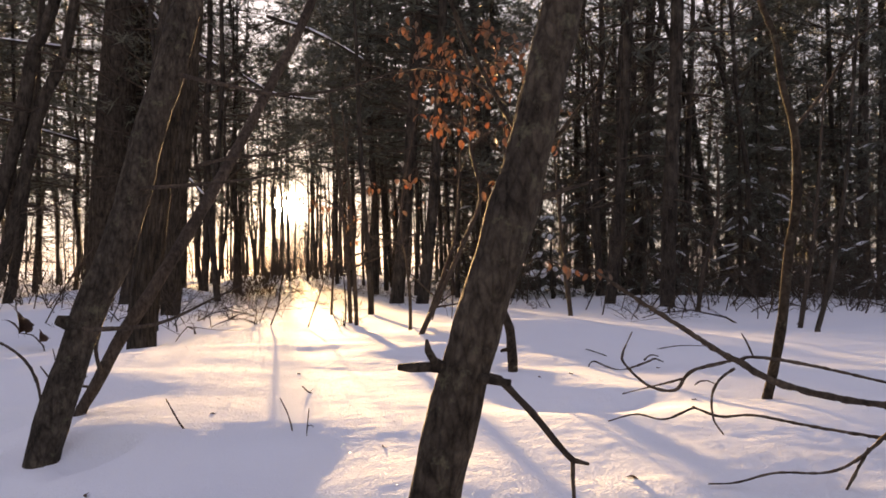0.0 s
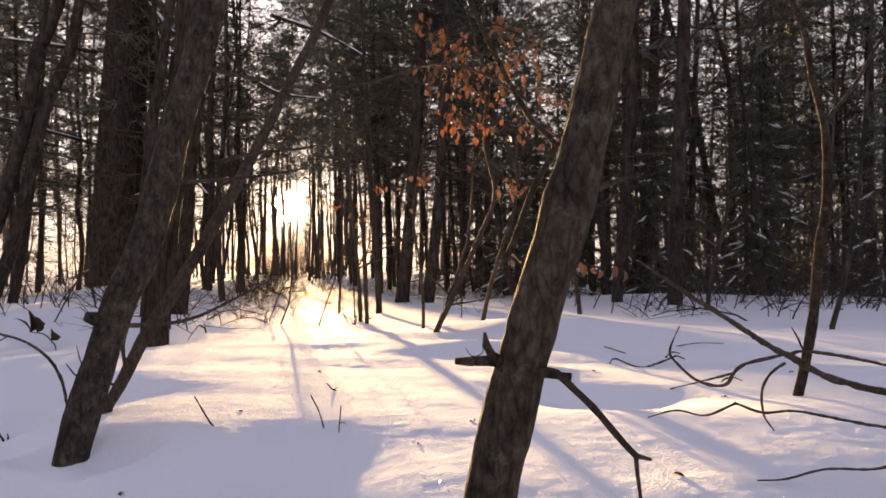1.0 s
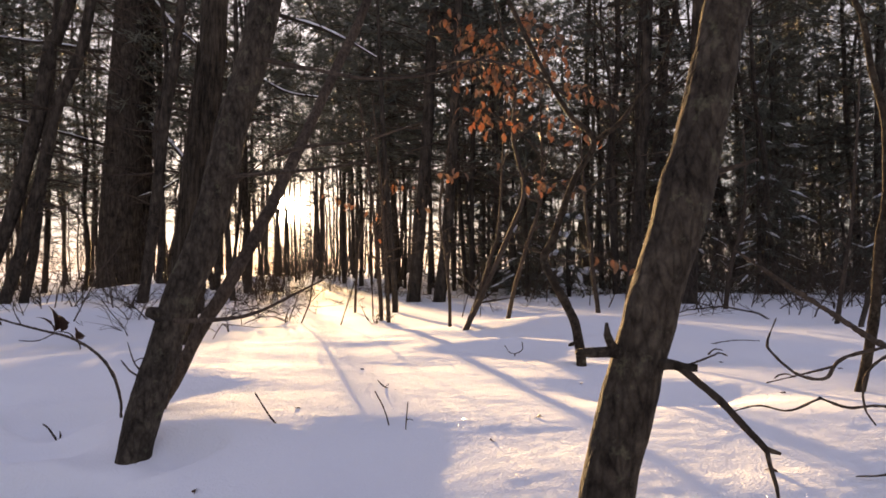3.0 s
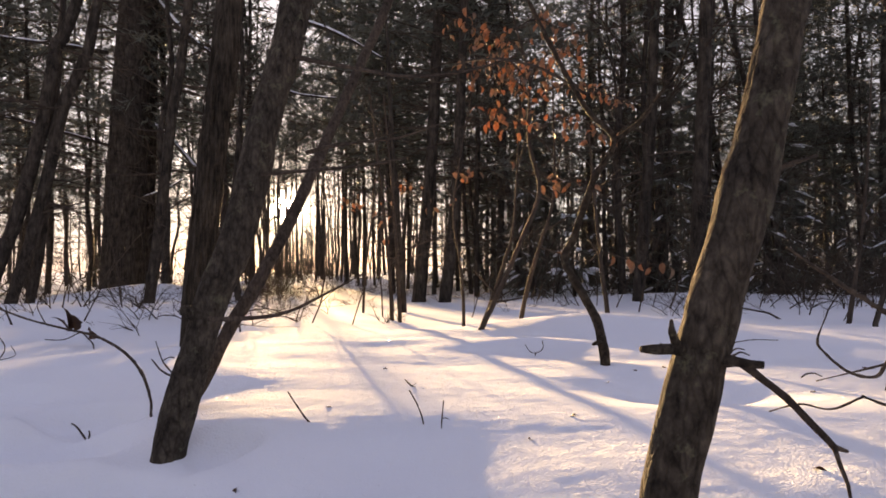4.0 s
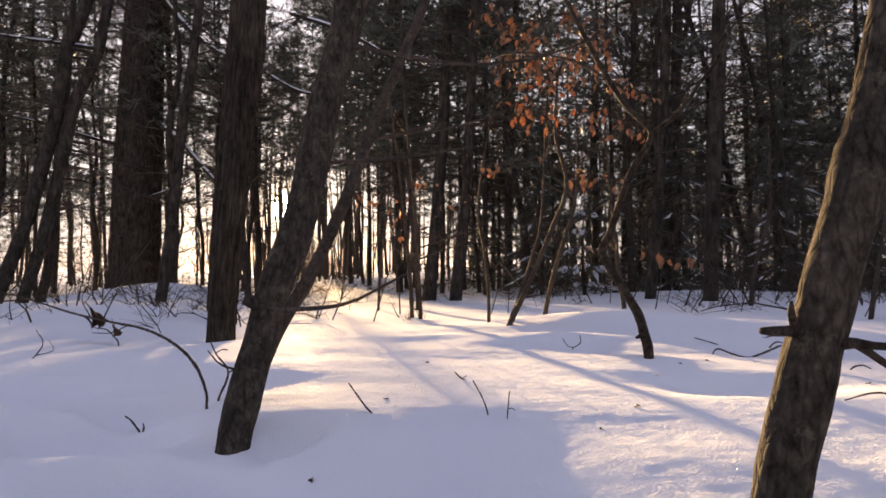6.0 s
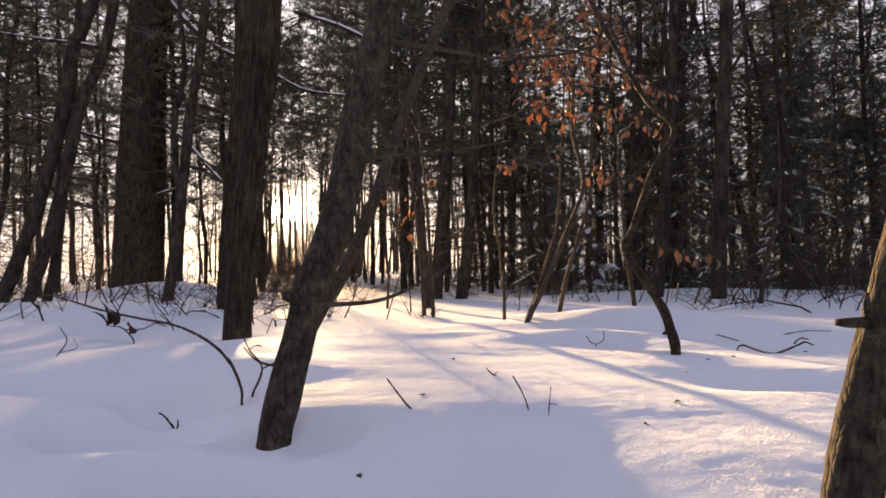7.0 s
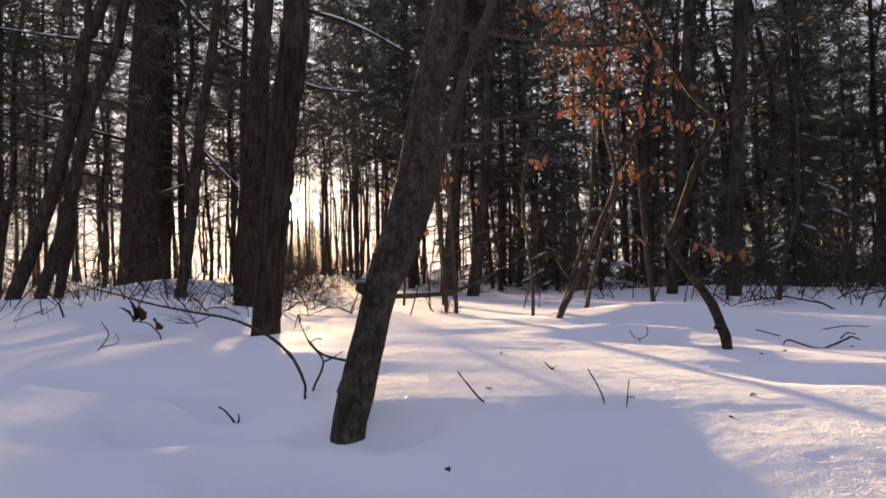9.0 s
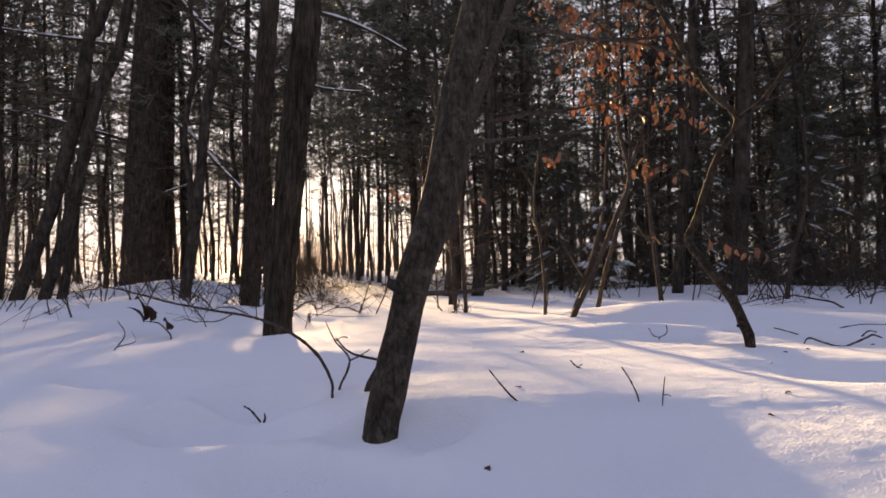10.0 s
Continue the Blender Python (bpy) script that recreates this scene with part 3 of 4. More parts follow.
def young_spruce(rng, height, label, snow=0.28):
    t = thing("young_spruce", 0, 0, 0, label, "conifer", "young conifers of the undergrowth")
    rows = [(0, 0, -0.5, 0.05), (0, 0, 0, 0.045), (rng.uniform(-.1, .1), 0, height * 0.5, 0.03), (0, 0, height, 0.004)]
    path = spline(rows, 0.3)
    g, c, s = Geo(), Geo(), Geo()
    g.tube(path, 7, 0.1, height)
    part("trunk", g, BARK_FAR, t)
    b = Geo()
    for _ in range(int(height * 17)):
        z = rng.uniform(0.15, height)
        p = min(path, key=lambda q: abs(q[0].z - z))[0]
        a = rng.uniform(0, 2 * math.pi)
        ln = (0.25 + 0.9 * (1 - z / height)) * rng.uniform(0.6, 1.1)
        pts = bough(b, rng, p, Vector((math.cos(a), math.sin(a), -0.15)), ln, 0.009, -0.35, 4)
        for i in range(1, len(pts)):
            for _ in range(2):
                q = pts[i][0] + Vector((rng.gauss(0, .07), rng.gauss(0, .07), rng.gauss(0, .03)))
                needles(c, rng, q, pts[i][0] - pts[i - 1][0], rng.uniform(0.07, 0.12), 9)
        if rng.random() < snow:
            k = rng.randint(1, 2)
            run = [pts[k][0], pts[k][0].lerp(pts[k + 1][0], .5), pts[k + 1][0], pts[k + 1][0].lerp(pts[k + 2][0], .5), pts[k + 2][0]]
            q = [(p + Vector((rng.gauss(0, .008), rng.gauss(0, .008), 0.012)), w * (2.2 if snow > 0.5 else 0.9) * rng.uniform(0.6, 1.3)) for p, w in zip(run, (.004, .018, .024, .016, .004))]
            s.tube(q, 7, 0.5, z)
    tagged(part("branchwork", b, TWIG, t), kind="stuff")
    tagged(part("crown", c, NEEDLE, t, "dark green needle foliage", smooth=False), kind="stuff")
    tagged(part("snow_load", s, SNOW_PAD, t, "lumps of snow lying on the boughs"), kind="stuff")
    return t


def shrub(rng, height, stems, droop=(-.7, .3), spread=.7, name="bare_shrub", label="leafless shrub with thin dark twigs poking through the snow", group="leafless shrubs of the undergrowth"):
    t = thing(name, 0, 0, 0, label, "shrub", group)
    g = Geo()
    for _ in range(stems):
        a = rng.uniform(0, 2 * math.pi)
        d = Vector((math.cos(a) * rng.uniform(.1, spread), math.sin(a) * rng.uniform(.1, spread), 1))
        pts = bough(g, rng, Vector((rng.gauss(0, .1), rng.gauss(0, .1), -0.1)), d, height * rng.uniform(0.5, 1.1), rng.uniform(.005, .010), rng.uniform(*droop), 4)
        for q, r in pts[1:]:
            if rng.random() < 0.75:
                bough(g, rng, q, Vector((rng.gauss(0, .8), rng.gauss(0, .8), rng.uniform(.2, 1))), height * rng.uniform(.2, .5), .003, .1, 3, 3)
    tagged(part("branchwork", g, TWIG, t), kind="stuff")
    return t


def plant(kinds, spots, rng, tilt=2.0):
    """Set the kinds out on the spots, each built tree used once as itself."""
    for i, (x, y, s) in enumerate(spots):
        src = kinds[i % len(kinds)]
        m = pose(x, y, ground_z(x, y), rng.uniform(-tilt, tilt), rng.uniform(-tilt, tilt), rng.uniform(0, 360))
        if i < len(kinds):
            ob = src
            ob.matrix_basis = m
        else:
            ob = copy_thing(src, m)
        ob.scale = (s, s, s)


def sun_lane(x, y):
    """How far a place lies across the lane along which the low sun shines in."""
    return x * math.cos(SUN_AZ) - y * math.sin(SUN_AZ)


KEEP = [(r[0][0], r[0][1]) for _, r, _ in FARTHER] + [(-1.76, 4.03), (-2.69, 6.76), (1.74, 11.0)]


def scatter(rng, n, y0, y1, gap, lane, edge=0.68, power=1.0, x_lo=-999, x_hi=999, size=(0.85, 1.15)):
    spots, tries = [], 0
    while len(spots) < n and tries < n * 60:
        tries += 1
        y = y0 + (y1 - y0) * rng.random() ** power
        x = rng.uniform(-edge * y - 1.5, edge * y + 1.5)
        u = sun_lane(x, y)
        if -0.78 < u < 0.3 and (y < 27 or lane < 0.1):
            continue
        if -0.9 < u < 2.9 and rng.random() > lane:
            continue
        if -3.4 < u <= -0.9 and rng.random() < 0.4:
            continue
        if not x_lo < x < x_hi:
            continue
        if any((x - a) ** 2 + (y - b) ** 2 < gap * gap for a, b in KEEP) or any((x - a) ** 2 + (y - b) ** 2 < gap * gap for a, b, _ in spots):
            continue
        spots.append((x, y, rng.uniform(*size)))
    return spots


rng = random.Random(7)
PINES = [pine(random.Random(20 + i), h, r, lf, 30, lv, "tall dark conifer of the wood, bare below") for i, (h, r, lf, lv) in
         enumerate([(13, .075, 3.2, 78), (14, .09, 4.0, 78), (12, .062, 2.6, 74), (13, .08, 5.0, 68), (11, .05, 2.2, 70)])]
PINE_SPOTS = ([((u - y * 0.2225) / 0.975, y, 1.0) for u, y in ((-1.5, 13.0), (-2.9, 15.5))]
      + scatter(rng, 50, 9.5, 40, 0.9, 0.0, power=0.75) + scatter(rng, 3, 10, 34, 0.8, 0.0, x_lo=2.2))
IN_LANE = [s for s in PINE_SPOTS if -0.95 < sun_lane(s[0], s[1]) < 3.2]
plant(PINES, [s for s in PINE_SPOTS if s not in IN_LANE], rng)
plant([copy_thing(PINES[i], Matrix()) for i in (0, 2, 4)], [((u - y * 0.2225) / 0.975, y, 1.0) for u, y in ((1.8, 14), (2.3, 16.5), (2.9, 12))], rng)
TALL_PINES = [pine(random.Random(27 + i), h, r, lf, 6, lv, "tall dark conifer of the wood with a high crown", lf - 2) for i, (h, r, lf, lv) in enumerate([(14, .05, 4.2, 105), (15, .05, 6.0, 105)])]
for u, y in ((2.6, 29), (1.5, 34), (1.9, 22), (2.8, 19), (2.4, 38), (-0.35, 39), (0.1, 43), (1.75, 25), (0.13, 27)):
    IN_LANE.append(((u - y * 0.2225) / 0.975, y, rng.uniform(0.9, 1.1)))
LOW_CROWNED = pine(random.Random(33), 12, .045, 2.8, 8, 95, "slim dark conifer of the wood with a full crown", 2.0)
plant([LOW_CROWNED], [((u - y * 0.2225) / 0.975, y, 1.0) for u, y in ((2.4, 13), (2.7, 17.5), (-1.05, 15.0), (3.3, 15), (2.3, 21), (-1.3, 19), (-1.9, 17), (3.6, 18.5), (-3.2, 17.5), (-7.4, 19), (-5.2, 24), (13, 18), (6.0, 14), (7.6, 15.5), (9.5, 14), (5.4, 19), (8.4, 20), (11.5, 17), (10.4, 21.5), (7.0, 24))], rng)
plant(TALL_PINES[:1], [s for s in IN_LANE if s[1] < 24], rng)
plant(TALL_PINES[1:], [s for s in IN_LANE if s[1] >= 24], rng)
BARES = [bare_tree(random.Random(40 + i), h, r, "slim leafless tree of the wood") for i, (h, r) in enumerate([(10, .06), (9, .045), (11, .075), (8, .035)])]
plant(BARES, scatter(rng, 105, 9.0, 44, 0.45, 0.02, power=0.7) + scatter(rng, 28, 9.0, 28, 0.45, 0.0, x_lo=2.0) + scatter(rng, 60, 42, 72, 0.4, 0.08, edge=0.4, size=(0.6, 0.95)), rng, 7)
SLIM = bare_tree(random.Random(47), 9, .05, "slim straight leafless tree of the wood", 3.2)
plant([SLIM], [(-0.75 - k * y, y, 0.95) for k, y in ((0.208, 30), (0.194, 34), (0.17, 28), (0.152, 32), (0.134, 29), (0.116, 35))] + [(-6.5, 35, 1.6), (-3.7, 24, 1.5), (-2.63, 20, 1.4), (-7.9, 41, 1.7), (-5.2, 38, 1.6)], rng, 2)
# trees whose trunks stand beside the low sun
plant([copy_thing(b, Matrix()) for b in BARES], [(-11.6, 45, 1.5), (-8.2, 30, 1.3), (-4.74, 16, 1.0), (-4.27, 13, 1.0), (-10.3, 36, 1.3), (-13.0, 48, 1.5), (-9.4, 50, 1.5), (-8.6, 54, 1.6), (-13.9, 57, 1.6), (-10.9, 58, 1.6)] + [(-0.79 - k * y, y, 1.5) for k, y in ((0.115, 46), (0.13, 52), (0.145, 44), (0.155, 60), (0.168, 49), (0.174, 66), (0.14, 68), (0.122, 58))] + [((u - 0.2225 * y) / 0.975, y, 1.5) for u, y in ((-0.3, 52), (-0.45, 60), (-0.62, 47), (-0.2, 66))], rng, 3)
SPRUCES = [young_spruce(random.Random(60 + i), h, "dark green young spruce with lumps of snow on its boughs") for i, h in enumerate([2.6, 3.6, 1.7, 4.6])]
plant(SPRUCES, scatter(rng, 50, 8.2, 20, 0.6, 0.0, x_lo=0.4, size=(0.8, 1.2)) + scatter(rng, 5, 12, 20, 0.8, 0.0, x_hi=-4), rng)
plant([copy_thing(SPRUCES[1], Matrix()), copy_thing(SPRUCES[3], Matrix())], scatter(random.Random(17), 18, 14, 30, 0.7, 0.0, x_lo=-1.0, edge=0.45, size=(0.9, 1.3)), rng)
plant([young_spruce(random.Random(66), 2.1, "young spruce heavily loaded with clumps of snow", 0.85)], [(1.74, 11.0, 0.75)], rng)
SHRUBS = [shrub(random.Random(80 + i), h, n) for i, (h, n) in enumerate([(1.9, 1), (2.6, 1), (1.3, 2), (0.7, 3), (1.6, 2), (1.0, 2), (2.1, 1), (0.5, 4)])]
plant(SHRUBS, [(-1.3, 5.4, 1.0), (-0.95, 5.9, 1.0), (-3.1, 6.4, 1.1), (-3.7, 6.0, 1.1), (-4.4, 7.4, 1.1), (-2.1, 5.4, 0.8), (-1.0, 5.0, 0.7), (-0.7, 5.3, 0.7), (-3.2, 5.4, 0.9)] + scatter(rng, 40, 5.2, 10, 0.25, 0.0, x_lo=1.4, size=(0.6, 1.35)) + scatter(rng, 13, 5.6, 9, 0.3, 0.0, x_hi=-2.5, size=(0.6, 1.2)) + scatter(rng, 110, 5.8, 16, 0.3, 0.04) + scatter(rng, 50, 16, 44, 0.4, 0.0, size=(1.2, 2.4)), rng, 8)
# tall fine-twigged shrubs in front of the young conifers
plant([copy_thing(SHRUBS[i], Matrix()) for i in (1, 6, 4, 0)], scatter(random.Random(23), 44, 7.8, 13.5, 0.35, 0.0, x_lo=0.7, size=(1.0, 1.5)), rng, 8)
# low arching brambles, and undergrowth along the sunny lane that stays under the beams
BRAMBLES = [shrub(random.Random(120 + i), h, n, (-1.9, -.7), 1.1, "bramble", "low leafless bramble with thin arching stems over the snow", "brambles of the undergrowth") for i, (h, n) in enumerate([(0.9, 3), (1.1, 2), (0.7, 4), (1.3, 3)])]
SPOTS = [(-1.9, 6.3, .8), (-2.2, 5.4, .75), (-2.5, 6.2, .9), (-1.75, 5.0, .8), (-1.5, 5.35, .8), (-2.4, 4.9, .8), (-2.7, 5.6, .9), (-3.6, 5.4, .9), (-2.0, 5.8, 1.0), (-3.3, 6.6, 1.0), (-2.9, 7.4, 1.1)]
for _ in range(24):
    y = rng.uniform(4.9, 9.5)
    SPOTS.append((rng.uniform(2.75 - 0.22 * y, 0.62 * y + 1), y, rng.uniform(0.55, 1.1)))
for _ in range(42):
    y = rng.uniform(6.8, 17)
    SPOTS.append((rng.uniform(-0.9, 3.0) - 0.228 * y, y, min(0.085 * (y - 3.6), 1.1) * rng.uniform(0.7, 1.0)))
for _ in range(18):
    y = rng.uniform(7.5, 14)
    SPOTS.append((rng.uniform(-1.0, -0.1) - 0.228 * y, y, min(0.085 * (y - 3.8), 0.8) * rng.uniform(0.75, 1.0)))
plant(BRAMBLES, SPOTS, rng, 8)
LANE = []
while len(LANE) < 170:
    y = 15 + 33 * rng.random()
    LANE.append((rng.uniform(-1.0, 3.1) - 0.228 * y, y, 0.0875 * (y - 3) * rng.uniform(0.45, 0.82) / 1.7))
plant([shrub(random.Random(130 + i), 1.5, n, (-.5, .4), .5, "thicket_shrub", "leafless upright thicket shrub deep in the wood", "thicket shrubs deep in the wood") for i, n in enumerate((2, 3, 3))], LANE, rng, 6)
# dense low thicket beside the sunny lane
DENSE = []
while len(DENSE) < 18:
    y = rng.uniform(7.5, 19)
    DENSE.append(((rng.uniform(-0.85, -0.2) - 0.2225 * y) / 0.975, y, (0.0875 * y + 0.15) * rng.uniform(0.65, 0.95) / 1.7))
plant([shrub(random.Random(140 + i), 1.5, 7, (-.6, .3), .55, "thicket_shrub", "dense leafless thicket shrub beside the sunny lane", "thicket shrubs beside the lane") for i in range(3)], DENSE, rng, 8)
# the far side of the wood: slim trees of which only trunks and rough crowns show


def far_tree(rng, height, radius, live_from):
    t = thing("far_tree", 0, 0, 0, "slim dark tree at the far side of the wood", "tree", "trees of the wood behind")
    path = spline([(0, 0, -1, radius)] + [(rng.uniform(-.25, .25), 0, z, radius * (1 - 0.8 * z / height)) for z in np.linspace(0, height, 6)], 1.0)
    g = Geo()
    g.tube(path, 6, 0.15, height)
    part("trunk", g, BARK_FAR, t)
    w, c = Geo(), Geo()
    for _ in range(19):
        z = rng.uniform(2.0, height)
        p, r = min(path, key=lambda q: abs(q[0].z - z))
        a = rng.uniform(0, 6.28)
        pts = bough(w, rng, Vector((p.x, p.y, z)), Vector((math.cos(a), math.sin(a), rng.uniform(-.1, .6))), rng.uniform(0.6, 1.8), 0.02, rng.uniform(-.3, .3), 3, 3)
        if z > live_from:
            for q, _ in pts[1:]:
                needles(c, rng, q, Vector((1, 0, 0)), 0.4, 7)
    tagged(part("branchwork", w, TWIG, t), kind="stuff")
    tagged(part("crown", c, NEEDLE, t, smooth=False), kind="stuff")
    return t


FAR = [far_tree(random.Random(90 + i), h, r, lf) for i, (h, r, lf) in enumerate([(15, .12, 7), (17, .16, 9), (13, .09, 8), (16, .13, 5)])]
FAR_SPOTS = []
while len(FAR_SPOTS) < 95:
    y = rng.uniform(46, 105)
    x = rng.uniform(-0.36 * y, 0.3 * y)
    if not -1.0 < sun_lane(x, y) < 3.0:
        FAR_SPOTS.append((x, y, rng.uniform(0.8, 1.2)))
for _ in range(95):
    y, u = rng.uniform(48, 105), rng.uniform(-1.6, 3.4)
    top = rng.uniform(0.4, 0.62) if -1.0 < u < 0.3 else rng.uniform(0.6, 0.95)
    FAR_SPOTS.append(((u - 0.2225 * y) / 0.975, y, 0.0875 * (y - 4) * top / 17))
plant(FAR, FAR_SPOTS, rng, 3)
# the wood goes on behind and beside the camera
BEHIND = []
while len(BEHIND) < 24:
    x, y = rng.uniform(-16, 16), rng.uniform(-16, 7)
    if (y < -2.5 or abs(x) > 6.5 + 0.3 * max(y, 0)) and abs(sun_lane(x, y)) > 0.5:
        BEHIND.append((x, y, rng.uniform(0.85, 1.15)))
for i, (x, y, s) in enumerate(BEHIND):
    ob = copy_thing((PINES + BARES)[i % 9], pose(x, y, ground_z(x, y), 0, 0, rng.uniform(0, 360)))
    ob.scale = (s, s, s)


# ---- small things on and over the snow ----
def twig_thing(name, label, category, paths, mat=None, root=True, group="", slim=0.85):
    """A bare branch or twig: each path is one part, and the first one is stuck in the snow."""
    o = paths[0][0][:3]
    t = thing(name, *o, label, category, group)
    for i, rows in enumerate(paths):
        rows = list(rows)
        if i == 0 and root:
            x, y, z, r = rows[0]
            rows = [(x + 0.002, y, min(z, ground_z(x, y)) - 0.03, r)] + rows
        g = Geo()
        rows = [(x, y, z, r * slim) for x, y, z, r in rows]
        g.tube(spline(local(rows, o), 0.006), 7, 0.5, i * 3.3 + o[0] * 11)
        part("stem" if i == 0 else "twig", g, mat or TWIG, t)
    return t


twig_thing("fallen_branch", "dry forked branch hanging low over the snow", "branch", [
    [(1.25, 1.34, 0.06, 0.011), (1.1, 1.31, 0.17, 0.0095), (0.936, 1.294, 0.234, 0.0088), (0.786, 1.273, 0.263, 0.0077), (0.700, 1.262, 0.278, 0.0072), (0.593, 1.261, 0.308, 0.0072),
     (0.532, 1.260, 0.343, 0.0072), (0.497, 1.260, 0.362, 0.0062), (0.406, 1.258, 0.421, 0.0054), (0.345, 1.257, 0.460, 0.0042), (0.264, 1.255, 0.516, 0.0025)],
    [(0.532, 1.260, 0.345, 0.0038), (0.563, 1.270, 0.350, 0.0039), (0.650, 1.281, 0.337, 0.0036), (0.799, 1.292, 0.303, 0.003), (1.0, 1.3, 0.25, 0.002)],
    [(0.517, 1.260, 0.345, 0.0038), (0.446, 1.261, 0.326, 0.0036), (0.417, 1.262, 0.293, 0.0035), (0.369, 1.262, 0.301, 0.0030), (0.331, 1.271, 0.336, 0.0025), (0.327, 1.280, 0.355, 0.0022), (0.348, 1.289, 0.396, 0.0015)],
    [(0.430, 1.261, 0.313, 0.0029), (0.388, 1.272, 0.300, 0.0019), (0.329, 1.292, 0.281, 0.0012)],
    [(0.525, 1.261, 0.331, 0.0034), (0.497, 1.261, 0.311, 0.0029), (0.483, 1.262, 0.280, 0.0026), (0.486, 1.263, 0.239, 0.0024), (0.504, 1.264, 0.211, 0.0016)],
    [(0.563, 1.270, 0.350, 0.0019), (0.552, 1.269, 0.375, 0.0019), (0.542, 1.269, 0.393, 0.0012)]])
twig_thing("fallen_branch", "thin crooked branch stretched just above the snow", "branch", [
    [(1.2, 1.5, 0.1, 0.0055), (1.061, 1.497, 0.125, 0.0052), (0.926, 1.497, 0.147, 0.0046), (0.784, 1.496, 0.172, 0.0040), (0.663, 1.495, 0.196, 0.0034), (0.591, 1.495, 0.194, 0.0034), (0.531, 1.494, 0.215, 0.0032)],
    [(0.531, 1.494, 0.213, 0.0032), (0.473, 1.505, 0.187, 0.0027), (0.418, 1.525, 0.194, 0.0024), (0.362, 1.545, 0.175, 0.0018)]])
twig_thing("fallen_branch", "thin forked branch reaching down to the snow", "branch", [
    [(1.1, 1.3, 0.1, 0.006), (0.98, 1.29, 0.26, 0.0052), (0.884, 1.293, 0.255, 0.0049), (0.798, 1.295, 0.183, 0.0044), (0.758, 1.296, 0.152, 0.0036), (0.706, 1.297, 0.132, 0.0029), (0.612, 1.297, 0.132, 0.0025), (0.539, 1.297, 0.115, 0.0021), (0.487, 1.297, 0.113, 0.0014)],
    [(0.785, 1.295, 0.178, 0.0039), (0.764, 1.297, 0.137, 0.0034), (0.735, 1.298, 0.085, 0.0025)]])
twig_thing("arching_twig", "thin dark twig arching out of the snow", "twig", [
    [(-1.116, 1.927, 0.10, 0.0052), (-1.118, 1.93, 0.140, 0.0052), (-1.165, 1.985, 0.204, 0.0060), (-1.255, 2.07, 0.255, 0.0058), (-1.38, 2.16, 0.292, 0.0054), (-1.53, 2.26, 0.308, 0.005), (-1.70, 2.36, 0.330, 0.0046), (-1.87, 2.47, 0.36, 0.004), (-2.1, 2.6, 0.4, 0.002)],
    [(-1.45, 2.2, 0.302, 0.003), (-1.5, 2.2, 0.28, 0.0025), (-1.56, 2.2, 0.28, 0.0015)], [(-1.62, 2.31, 0.318, 0.003), (-1.66, 2.33, 0.38, 0.0022), (-1.64, 2.34, 0.43, 0.0012)]], slim=0.72)
twig_thing("forked_twig", "small forked twig standing in the snow", "twig", [
    [(-1.107, 1.997, 0.11, 0.0047), (-1.079, 1.995, 0.184, 0.0039), (-1.120, 2.014, 0.235, 0.0031), (-1.151, 2.042, 0.287, 0.0018)],
    [(-1.079, 1.995, 0.184, 0.0031), (-1.053, 1.995, 0.195, 0.0031), (-1.025, 1.995, 0.213, 0.0018)], [(-1.12, 2.014, 0.235, 0.0022), (-1.1, 2.01, 0.246, 0.0022), (-1.085, 2.01, 0.244, 0.0028)]], slim=0.72)
